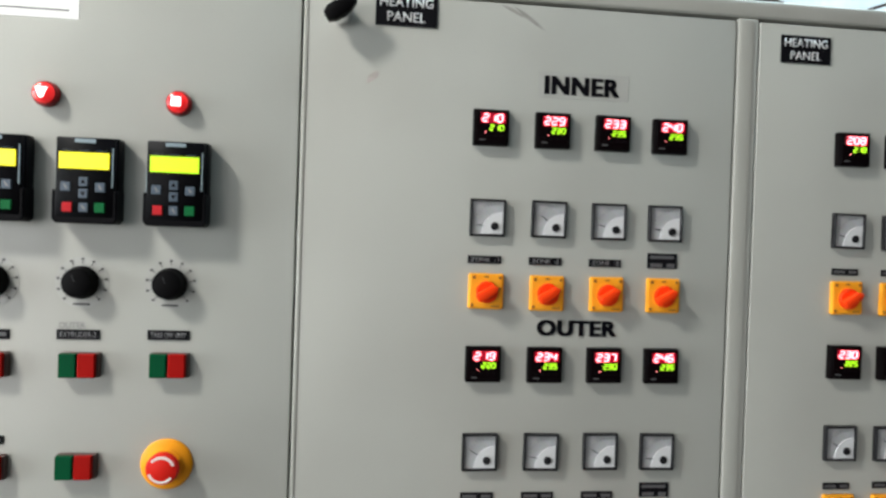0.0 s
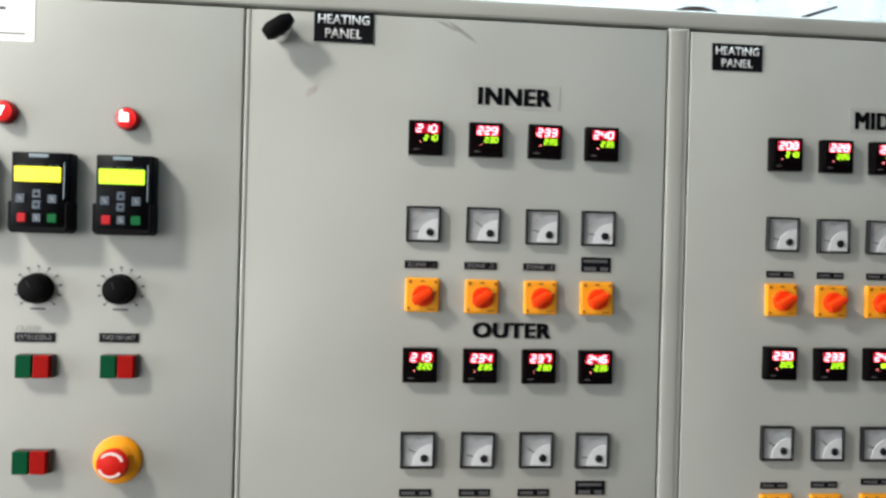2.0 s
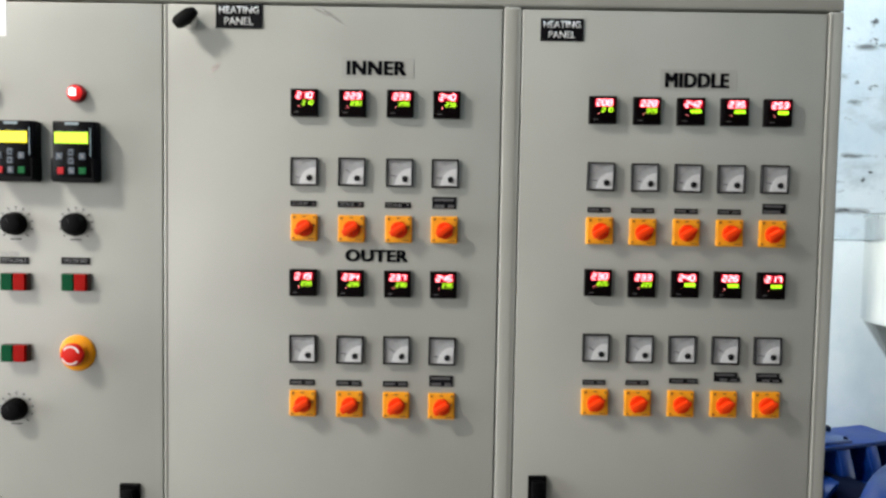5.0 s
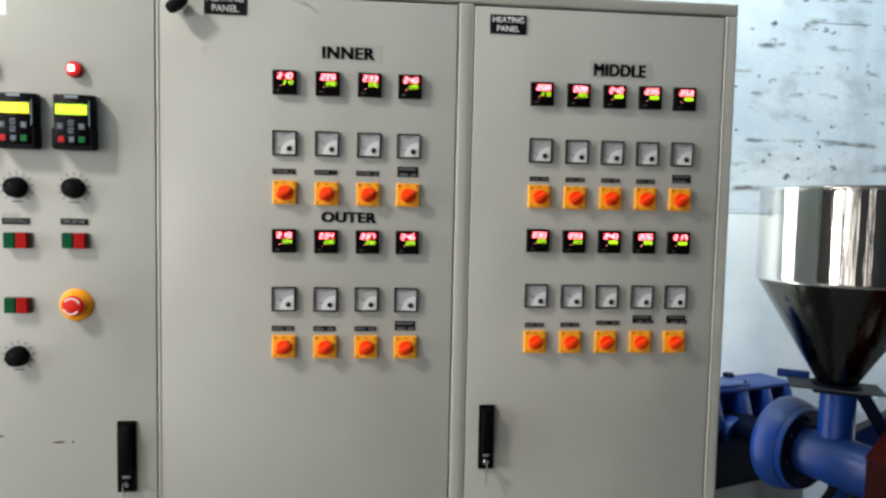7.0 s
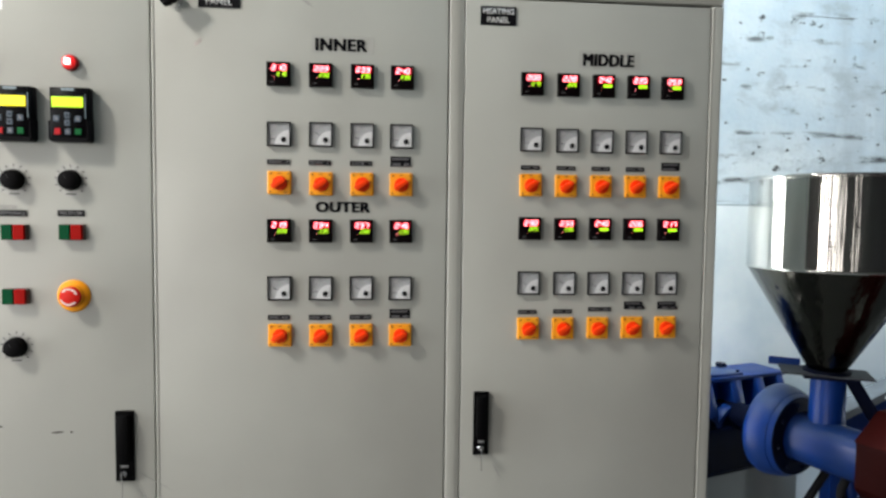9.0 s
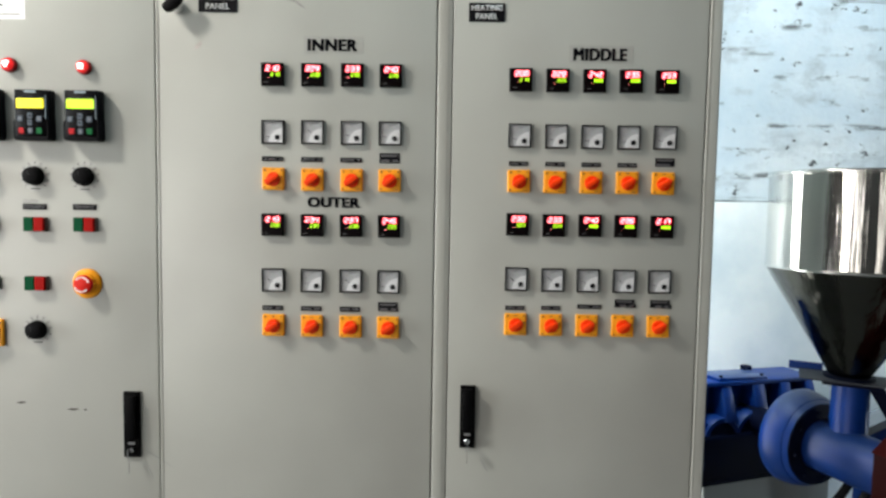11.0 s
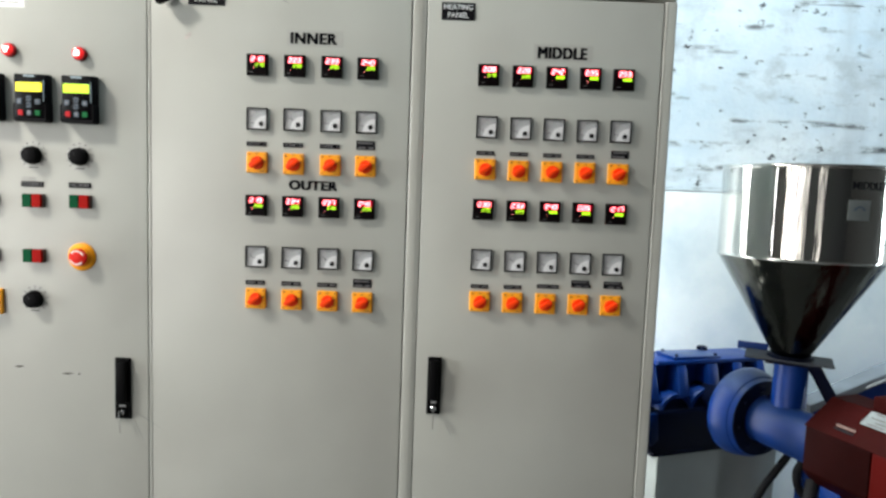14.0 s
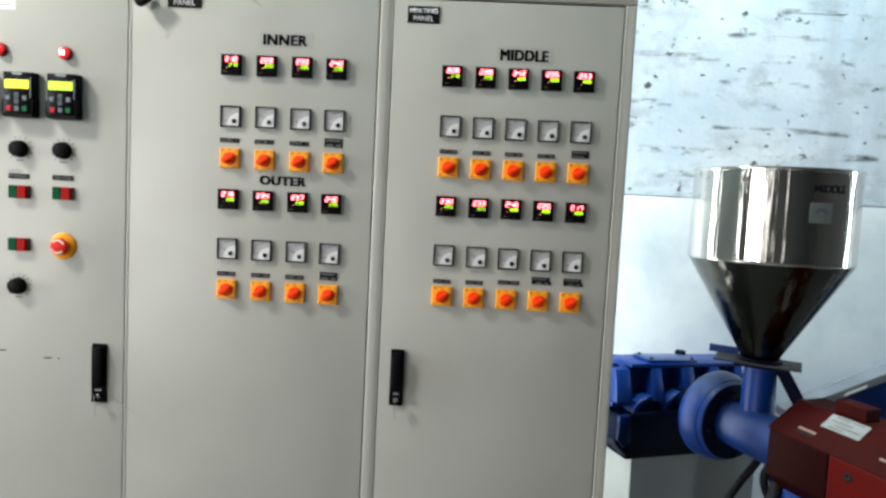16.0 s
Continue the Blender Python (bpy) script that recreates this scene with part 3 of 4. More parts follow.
for xs, rows, keys in ((INNER_X, ROWS_INNER, ("i1", "i2")), (MIDDLE_X, ROWS_MIDDLE, ("m1", "m2"))):
    for i, x in enumerate(xs):
        for half in (1, 2):
            made = {}
            for k in "cms":
                at = pose(x + rng.uniform(-0.0006, 0.0006), 0, rows[f"{k}{half}"] + rng.uniform(-0.0006, 0.0006), 0, rng.uniform(-0.8, 0.8), 0)
                made[k] = (k, at)
            for k, at in made.values():
                ob = copy_thing(first[k], at)
                if k == "c":
                    figures(ob, *READ[keys[half - 1]][i])
                elif k == "m":
                    needle(ob, NEEDLES[count])
            count += 1
for ob in first.values():
    for o in [*ob.children_recursive, ob]:
        bpy.data.objects.remove(o)

for i, x in enumerate(INNER_X[:3]):
    tag(x - 0.002, 1.545, 0.046, 0.0105, f"ZONE  -{i + 1}", label="engraved black tag with white zone number")
    tag(x - 0.002, 1.2245, 0.045, 0.0105)
tag(INNER_X[3] - 0.001, 1.5505, 0.043, 0.021, "", ((-0.2, 0.4), (0.28, 0.26)), "double-height black tag over the last zone switch")
tag(INNER_X[3] - 0.001, 1.2315, 0.043, 0.020, "", ((-0.2, 0.4), (0.28, 0.26)), "double-height black tag over the last zone switch")
for i, x in enumerate(MIDDLE_X[:4]):
    tag(x - 0.0005, 1.543, 0.041, 0.0095)
tag(MIDDLE_X[4] + 0.003, 1.550, 0.041, 0.018, "", ((-0.1, 0.7),), "double-height black tag over the last zone switch")
for i, x in enumerate(MIDDLE_X[:2]):
    tag(x - 0.001, 1.2345 + 0.001 * i, 0.041, 0.0095)
tag(MIDDLE_X[2] + 0.005, 1.240, 0.051, 0.0095)
for x in MIDDLE_X[3:]:
    tag(x + 0.004, 1.2485, 0.042, 0.017, "", ((0.0, 0.5),), "overlapping black tags stuck above the switch")
    tag(x + 0.018, 1.2435, 0.022, 0.008, "", ((0.0, 0.5),), "overlapping black tags stuck above the switch", 0.0022)


def sign(x0, x1, z0, z1):
    s = thing("sign", (x0 + x1) / 2, (z0 + z1) / 2, "black plastic sign reading heating panel in white capitals", "sign", "signs on the heating doors")
    w, h = x1 - x0, z1 - z0
    part("plate", box(bmesh.new(), -w / 2, w / 2, -0.002, 0, -h / 2, h / 2, 0.0005, 1), TAG, s)
    for body, dz, ww in (("HEATING", 0.23, 0.86), ("PANEL", -0.22, 0.62)):
        o = part("lettering", text_bm(body, h * 0.30, w * ww, bold=0.012, depth=0.0003), TAGWHITE, s, "white capitals " + body)
        o.location = (0, -0.002, h * dz)


sign(0.0955, 0.1775, 1.850, 1.893)
sign(0.665, 0.7405, 1.8365, 1.8755)


def heading(body, x0, x1, z0, z1, tape=True):
    s = thing("lettering", (x0 + x1) / 2, (z0 + z1) / 2, f"bold black vinyl letters {body} stuck on the door", "lettering", "headings on the heating doors")
    w, h = x1 - x0, z1 - z0
    bm = text_bm(body, h - 0.0016, w - 0.0038, depth=0.0004, spacing=1.08)
    thin = bpy.data.meshes.new("thin")
    bm.to_mesh(thin)
    for k, (dx, dz) in enumerate(((-0.0018, 0.0008), (0.0018, 0.0008), (-0.0018, -0.0008), (0.0018, -0.0008), (-0.0008, 0.0), (0.0008, 0.0))):
        far = len(bm.verts)
        bm.from_mesh(thin)
        for v in list(bm.verts)[far:]:
            v.co += Vector((dx, -0.00005 * (k + 1), dz))
    bpy.data.meshes.remove(thin)
    part("letters", bm, LETTER, s).location.y = -0.0006
    if tape:
        part("tape", box(bmesh.new(), -w / 2 - 0.008, w / 2 + 0.013, -0.0005, 0, -h / 2 - 0.005, h / 2 + 0.006), TAPE, s, "strip of clear tape under the letters")


heading("INNER", 0.326, 0.4315, 1.7725, 1.7970)
heading("OUTER", 0.327, 0.4395, 1.4435, 1.4655, False)
heading("MIDDLE", 0.885, 0.9975, 1.7595, 1.7850)


def make_keypad(x, z, lcd):
    k = thing("drive_keypad", x, z, "black drive keypad with lit yellow display and coloured keys", "keypad", "drive keypads on the door")
    k.scale = (1, 1.68, 1)
    part("back_shell", box(bmesh.new(), -0.0350, 0.0370, -0.0130, 0, -0.0500, 0.0535, 0.003), KPBODY, k, "", True)
    part("front_shell", box(bmesh.new(), -0.0345, 0.0345, -0.0170, -0.011, -0.046, 0.0525, 0.0025), KPBODY, k, "", True)
    foot = [(-0.0382, -0.0480), (-0.0340, -0.0530), (0.0330, -0.0530), (0.0372, -0.0480), (0.0372, -0.0120), (-0.0382, -0.0120)]
    part("lower_shell", prism(bmesh.new(), foot, 0.0004, 0.0164, OUT, 0.0012), KPBODY, k, "wider lower shell with cut corners")
    # pale strip stands in for a highlight along the left side
    part("side_clip", box(bmesh.new(), -0.0372, -0.0352, -0.0120, -0.0020, -0.0115, 0.0150, 0.0004, 1), PLATEBLUE, k, "pale strip painted for the highlight on the side")
    part("display", box(bmesh.new(), -0.030, 0.0285, -0.0176, -0.0165, 0.0135, 0.0335, 0.0006, 1), lcd, k, "lit yellow display")
    part("maker_plate", box(bmesh.new(), -0.012, 0.012, -0.0176, -0.0165, 0.0455, 0.0500), PLATEBLUE, k, "plain grey-blue maker's plate")
    part("edge_trim", box(bmesh.new(), 0.0318, 0.0328, -0.0174, -0.0125, -0.008, 0.040), PLATEBLUE, k, "thin pale edge strip")
    bm = bmesh.new()
    for c in (-0.02, -0.001, 0.019):
        box(bm, c - 0.006, c + 0.006, -0.0172, -0.0168, 0.0355, 0.0362)
    part("print", bm, KEYGREY, k)
    for kx, kz, w, h, m, lab in ((-0.0215, -0.0085, 0.0135, 0.0125, KEYGREY, "grey key"), (0.0185, -0.0085, 0.0135, 0.0125, KEYGREY, "grey key"), (-0.001, -0.002, 0.0125, 0.0125, KEYGREY, "grey arrow key"),
                                 (-0.001, -0.0165, 0.0125, 0.0125, KEYGREY, "grey arrow key"), (-0.0195, -0.0335, 0.0135, 0.0130, KEYRED, "red stop key"), (-0.0005, -0.0335, 0.0125, 0.0125, KEYGREY, "grey key"), (0.0185, -0.0335, 0.0140, 0.0130, KEYGREEN, "green start key")):
        part("key", box(bmesh.new(), kx - w * 0.44, kx + w * 0.44, -0.0180, -0.0160, kz - h * 0.46, kz + h * 0.46, 0.0008, 1), m, k, lab)
    for kz, s in ((-0.002, 1), (-0.0165, -1)):
        bm = bmesh.new()
        prism(bm, [(-0.003, -0.002 * s), (0.003, -0.002 * s), (0, 0.003 * s)], 0.0179, 0.0182, Matrix.Translation((-0.001, 0, kz)) @ OUT)
        part("arrow_mark", bm, KPBODY, k)
    for kx, kz in ((-0.0215, -0.0085), (0.0185, -0.0085), (-0.0005, -0.0335)):
        part("key_mark", prism(bmesh.new(), [(-0.0025, 0.0030), (-0.0005, 0.0030), (0.0030, -0.0024), (0.0004, -0.0024)], 0.0179, 0.0182, Matrix.Translation((kx, 0, kz)) @ OUT), GREYMARK, k)


for x, lcd in ((-0.355, LCD1), (-0.2475, LCD1), (-0.1415, LCD2)):
    make_keypad(x - 0.0025, 1.6275, lcd)


def indicator(x, z):
    p = thing("indicator_lamp", x, z, "round red indicator lamp glowing on the door", "lamp", "indicator lamps over the keypads")
    p.scale = (1, 1.6, 1)
    m = OUT
    part("collar", lathe(bmesh.new(), [(0.0158, 0), (0.0158, 0.004), (0.0145, 0.006), (0.0128, 0.006)], m), mat_collar, p, "", True)
    part("lens", lathe(bmesh.new(), [(0.0132, 0.004), (0.0130, 0.0065), (0.0115, 0.0090), (0.0075, 0.0103), (0, 0.0107)], m), LAMPRED, p, "glowing red ribbed lens", True)
    shape = [(-0.0072, 0.0058), (-0.0022, -0.0066), (0.0022, -0.0066), (0.0072, 0.0058)] if x < -0.2 else [(-0.0056, -0.0056), (0.0056, -0.0056), (0.0056, 0.0056), (-0.0056, 0.0056)]
    part("light_core", prism(bmesh.new(), shape, 0.0085, 0.0114, m, 0.0004), LAMPCORE, p, "bright white core")


mat_collar = mat("lamp_collar_red", (0.22, 0.008, 0.008), 0.35, spec=0.15)
indicator(-0.3085, 1.7345)
indicator(-0.149, 1.7315)


def potentiometer(x, z):
    p = thing("potentiometer", x, z, "black round potentiometer knob over a printed dial", "knob", "potentiometers on the door")
    prof = [(0.0208, 0.001), (0.0208, 0.0050), (0.0198, 0.0064), (0.0188, 0.0160), (0.0172, 0.0192), (0.0115, 0.0210), (0, 0.0214)]
    bm = lathe(bmesh.new(), prof, OUT, 48)
    for v in bm.verts:
        a = math.atan2(v.co.z, v.co.x)
        if -0.0185 < v.co.y < -0.0060:
            v.co.x *= 1 + 0.012 * math.cos(24 * a)
            v.co.z *= 1 + 0.012 * math.cos(24 * a)
    part("knob", bm, BLACK, p, "ribbed black knob", True)
    part("pointer", box(bmesh.new(), -0.0008, 0.0008, -0.0217, -0.0205, 0.002, 0.0110), METERFRAME, p).rotation_euler = (0, radians(-24), 0)
    for k in range(11):
        t = radians(225 - 27 * k)
        o = part("dial_mark", box(bmesh.new(), -0.0014, 0.0014, -0.00105, -0.00055, -0.0005, 0.0005), DIALINK, p)
        o.matrix_basis = Matrix.Translation((0.0252 * math.cos(t), 0, 0.0252 * math.sin(t))) @ Matrix.Rotation(-t, 4, "Y")
        o = part("dial_figure", box(bmesh.new(), -0.0017, 0.0017, -0.00105, -0.00055, -0.0014, 0.0014), DIALINK, p)
        o.location = (0.0295 * math.cos(t), 0, 0.0295 * math.sin(t))
    part("dial_plate", lathe(bmesh.new(), [(0.0325, 0), (0.0325, 0.0005), (0, 0.0006)], OUT, 40), mat_dial, p, "thin silver-grey dial plate")
    part("print", box(bmesh.new(), -0.010, 0.010, -0.0011, -0.0006, -0.0288, -0.0262), DIALINK, p)


DIALINK = mat("dial_print", (0.075, 0.075, 0.075), 0.6)
mat_dial = mat("dial_silver", (0.41, 0.415, 0.39), 0.4, vary=0.04)
for x, z in ((-0.368, 1.500), (-0.2612, 1.5005), (-0.1537, 1.5012), (-0.2640, 1.1665)):
    potentiometer(x, z)


def pushbutton(x, z):
    p = thing("twin_pushbutton", x, z, "twin push button, green start beside red stop", "button", "push buttons on the door", 0.001)
    part("body", box(bmesh.new(), -0.0235, 0.0235, -0.0095, 0, -0.0155, 0.0155, 0.0015), BTNBODY, p)
    part("start_button", box(bmesh.new(), -0.0232, -0.0022, -0.0150, -0.008, -0.0152, 0.0152, 0.0015), BTNGREEN, p, "green start button")
    part("stop_button", box(bmesh.new(), -0.0005, 0.0205, -0.0150, -0.008, -0.0152, 0.0152, 0.0015), BTNRED, p, "red stop button")


for x, z in ((-0.3675, 1.3965), (-0.2590, 1.3970), (-0.1505, 1.3980), (-0.3675, 1.268), (-0.2600, 1.2690)):
    pushbutton(x, z)

tag(-0.2640, 1.4345, 0.052, 0.0125, "EXTRUDER-2", label="engraved black tag reading extruder")
tag(-0.1545, 1.4355, 0.052, 0.0125, "TAKE OFF UNIT", label="engraved black tag reading take off unit")
tag(-0.3715, 1.4335, 0.052, 0.0125)
tag(-0.3755, 1.3010, 0.052, 0.0105)
pencil = thing("pencil_note", -0.272, 1.4460, "faint pencilled word OUTER on the paint", "lettering")
part("letters", text_bm("OUTER", 0.0080, 0.032, depth=0.0003), mat("pencil", (0.23, 0.23, 0.225), 0.6), pencil)

stop = thing("emergency_stop", -0.1520, 1.2700, "red mushroom emergency stop on a yellow ring", "button")
part("ring", lathe(bmesh.new(), [(0.0325, 0), (0.0325, 0.002), (0.0300, 0.005), (0.0235, 0.0065), (0.0205, 0.011), (0, 0.011)], OUT, 40), STOPYEL, stop, "yellow-orange ring", True)
part("stem", lathe(bmesh.new(), [(0.0130, 0.010), (0.0130, 0.016)], OUT, 24), BLACK, stop)
part("mushroom", lathe(bmesh.new(), [(0.0140, 0.0135), (0.0200, 0.0150), (0.0207, 0.0185), (0.0190, 0.0225), (0.0120, 0.0248), (0, 0.0255)], OUT, 40), STOPRED, stop, "red mushroom head", True)
for a0 in (20, 200):
    bm = bmesh.new()
    pts = [(0.0170 * math.cos(radians(a0 + a)), 0.0170 * math.sin(radians(a0 + a))) for a in range(0, 121, 10)]
    pts += [(0.0138 * math.cos(radians(a0 + a)), 0.0138 * math.sin(radians(a0 + a))) for a in range(120, -1, -10)]
    prism(bm, pts, 0.0226, 0.0246, OUT)
    part("turn_arrow", bm, WHITEINK, stop, "white turn-to-release arrow")

lone = make_switch()
lone.matrix_basis = pose(-0.366, 0.001, 1.159)
lone.name = "rotary_switch"
lone.scale = (1.25, 1.25, 1.25)

lock = thing("cam_lock", 0.0515, 1.860, "black wing knob on a chrome collar locking the door", "lock")
part("collar", lathe(bmesh.new(), [(0.0145, 0), (0.0145, 0.005), (0.0130, 0.010), (0.0115, 0.020), (0, 0.021)], OUT, 28), CHROME, lock, "chrome collar", True)
part("shaft", lathe(bmesh.new(), [(0.0075, 0.012), (0.0075, 0.028), (0, 0.028)], OUT, 20), BLACK, lock)
bm = bmesh.new()
prism(bm, [(-0.022, -0.0060), (-0.013, -0.0105), (0.010, -0.0100), (0.023, -0.0045), (0.023, 0.0045), (0.010, 0.0100), (-0.013, 0.0105), (-0.022, 0.0060)], 0.018, 0.033, Matrix.Rotation(radians(-36), 4, "Y") @ OUT, 0.002)
part("wing", bm, BLACK, lock, "black wing grip", True)


def handle(x, z, w, h):
    g = thing("swing_handle", x, z, "black swing handle with key cylinder and hanging key", "handle", "swing handles of the doors", 0.001)
    part("base_plate", box(bmesh.new(), -w / 2, w / 2, -0.007, 0, -h / 2, h / 2, 0.002), BLACK, g)
    part("grip", box(bmesh.new(), -w * 0.34, w * 0.34, -0.020, -0.006, -h * 0.22, h * 0.46, 0.004), BLACK, g, "", True)
    part("key_plate", box(bmesh.new(), -w * 0.24, w * 0.24, -0.0085, -0.0065, -h * 0.46, -h * 0.25, 0.0008, 1), BLACK, g)
    part("key_cylinder", lathe(bmesh.new(), [(0.0060, 0.008), (0.0060, 0.011), (0.0050, 0.012), (0, 0.012)], Matrix.Translation((0, 0, -h * 0.38)) @ OUT, 20), CHROME, g, "chrome key cylinder", True)
    part("mark", box(bmesh.new(), -w * 0.2, w * 0.22, -0.0089, -0.0083, -h * 0.295, -h * 0.262), GREYMARK, g)
    part("key", box(bmesh.new(), -0.0012, 0.0012, -0.026, -0.014, -h * 0.36 - 0.012, -h * 0.36 + 0.004, 0.0004, 1), CHROME, g)
    part("key_ring_wire", box(bmesh.new(), -0.0006, 0.0006, -0.021, -0.0198, -h * 0.5 - 0.030, -h * 0.36 - 0.008), CHROME, g, "thin wire hanging from the key")


handle(-0.0580, 0.960, 0.037, 0.147)
handle(0.6783, 0.994, 0.033, 0.138)

note = thing("paper_sticker", -0.352, 1.876, "white paper sticker with a printed line", "sticker")
part("sheet", box(bmesh.new(), -0.078, 0.078, -0.0006, 0, -0.046, 0.046), PAPER, note)
bm = bmesh.new()
box(bm, -0.060, 0.066, -0.0009, -0.0005, -0.036, -0.0345)
for k in range(3):
    box(bm, -0.060, 0.030 + 0.01 * k, -0.0009, -0.0005, -0.018 + k * 0.014, -0.014 + k * 0.014)
part("print", bm, INK, note)

for x, z, w in ((-0.305, 1.003, 0.022), (-0.190, 0.990, 0.026), (-0.163, 0.990, 0.006)):
    s = thing("scuff", x, z, "short dark scuff scratched in the grey paint", "scratch", "scuffs on the left door")
    bm = bmesh.new()
    prism(bm, [(-w * 0.55, -0.0008), (0, -0.0028), (w * 0.55, 0.0006), (w * 0.3, 0.0026), (-w * 0.2, 0.0022)], 0, 0.0003, OUT)
    part("mark", bm, mat("scuff_dark", (0.085, 0.08, 0.07), 0.7), s)

# the last three paint the shadow of handle keys and wires, with grime
for x0, z0, x1, z1, w, colour in ((0.280, 1.888, 0.324, 1.858, 0.0055, (0.315, 0.31, 0.29)), (0.262, 1.889, 0.300, 1.872, 0.0050, (0.335, 0.33, 0.305)), (0.086, 1.772, 0.103, 1.790, 0.010, (0.430, 0.396, 0.368)), (-0.035, 0.905, 0.035, 0.862, 0.0030, (0.345, 0.345, 0.32)), (-0.04, 0.900, -0.012, 0.835, 0.0024, (0.335, 0.335, 0.31)), (0.705, 0.905, 0.726, 0.868, 0.0026, (0.315, 0.315, 0.30))):
    s = thing("scuff", (x0 + x1) / 2, (z0 + z1) / 2, "faint slanting mark in the grey paint, for scrapes and handle shadows", "scratch", "faint scrapes on the doors")
    bm = bmesh.new()
    dx, dz = (x1 - x0) / 2, (z1 - z0) / 2
    d = math.hypot(dx, dz)
    nx, nz = -dz / d * w / 2, dx / d * w / 2
    prism(bm, [(-dx, -dz), (-dx * 0.3 + nx, -dz * 0.3 + nz), (dx * 0.5 + nx * 0.8, dz * 0.5 + nz * 0.8), (dx, dz), (dx * 0.4 - nx, dz * 0.4 - nz), (-dx * 0.4 - nx * 0.7, -dz * 0.4 - nz * 0.7)], 0, 0.0002, OUT)
    part("mark", bm, mat("scrape_shadow_grey", colour, 0.5, vary=0.15, scale=60), s)

# scraps on the cabinet roof
for x0, x1, rise, y in ((0.600, 0.700, 0.010, 0.05), (0.795, 0.880, 0.030, 0.06)):
    bm = bmesh.new()
    n = 10
    rows = []
    for k in range(n + 1):
        f = k / n
        x = x0 + (x1 - x0) * f - (x0 + x1) / 2
        w = 0.012 * math.sin(math.pi * (0.08 + 0.84 * f))
        z = (rise * f if rise > 0.02 else rise * math.sin(math.pi * f))
        rows.append([bm.verts.new((x, -w, z)), bm.verts.new((x, w, z + 0.002)), bm.verts.new((x, w, z + 0.006)), bm.verts.new((x, -w, z + 0.004))])
    for a, b in zip(rows, rows[1:]):
        for i in range(4):
            bm.faces.new((a[i], a[(i + 1) % 4], b[(i + 1) % 4], b[i]))
    bm.faces.new(rows[0])
    bm.faces.new(rows[-1])
    o = part("scrap_strip", bm, BROWN)
    o.matrix_basis = pose((x0 + x1) / 2, y - 0.02, TOP - 0.001)
    tagged(o, "curled dark-brown strip lying on the cabinet roof", "scrap", "scraps on the cabinet roof")

# ---- extruder beside the cabinet ----
D = Vector((0.34, -0.94, 0)).normalized()
ANGLE = math.degrees(math.atan2(D.y, D.x))
EX, EY, EZ, AXZ = 1.641, 0.259, 0.073, 0.814
ES = 0.937  # size of the machine against its drawing
GROUND = -EZ / ES  # the floor in the drawing's heights
extruder = new("extruder")
extruder.matrix_basis = pose(EX, EY, EZ, 0, 0, ANGLE) @ Matrix.Scale(ES, 4)  # local x along the barrel, local y to its left side facing away from the aisle
tagged(extruder, "blue-painted extruder with ribbed gearbox on a grey base", "machine")
ALONG = Matrix.Rotation(radians(90), 4, "Y")


def ext(name, bm, material, label="", smooth=False, parent=None):
    return part(name, bm, material, parent or extruder, label, smooth)


GB0, GB1, GL, GR = -0.435, -0.33, -0.268, 0.250
SIDE = Matrix(((0, 0, 1, 0), (1, 0, 0, 0), (0, 1, 0, 0), (0, 0, 0, 1)))
bm = prism(bmesh.new(), [(GL, 0.655), (GR, 0.655), (GR, 0.925), (GL + 0.058, 0.925), (GL + 0.020, 0.902), (GL, 0.858)], GB0, GB1 - 0.020, SIDE, 0.008)
gearbox = ext("gearbox", bm, BLUE, "blue cast ribbed gearbox", True)
ext("top_flange", prism(bmesh.new(), [(GL + 0.060, 0.923), (GR + 0.012, 0.914), (GR + 0.012, 0.929), (GL + 0.066, 0.938)], GB0 - 0.004, GB1 + 0.027, SIDE, 0.004), BLUE, "", True, gearbox)
ext("gearbox_lid", prism(bmesh.new(), [(-0.134, 0.936), (0.062, 0.930), (0.062, 0.942), (-0.134, 0.948)], GB1 - 0.074, GB1 + 0.020, SIDE, 0.003), DUSTBLUE, "bolted inspection lid", True, gearbox)
for y in (-0.118, 0.046):
    for x in (GB1 - 0.062, GB1 + 0.010):
        ext("bolt", lathe(bmesh.new(), [(0.006, 0.938 - 0.03 * y), (0.006, 0.950 - 0.03 * y), (0, 0.950 - 0.03 * y)], Matrix.Translation((x, y, 0)), 6), BLUEDK, "", False, gearbox)
ext("filler_cap", lathe(bmesh.new(), [(0.012, 0.920), (0.012, 0.937), (0.018, 0.940), (0.019, 0.949), (0.016, 0.953), (0, 0.954)], Matrix.Translation((-0.405, 0.064, 0)), 12), BLUEDK, "dark filler cap", True, gearbox)
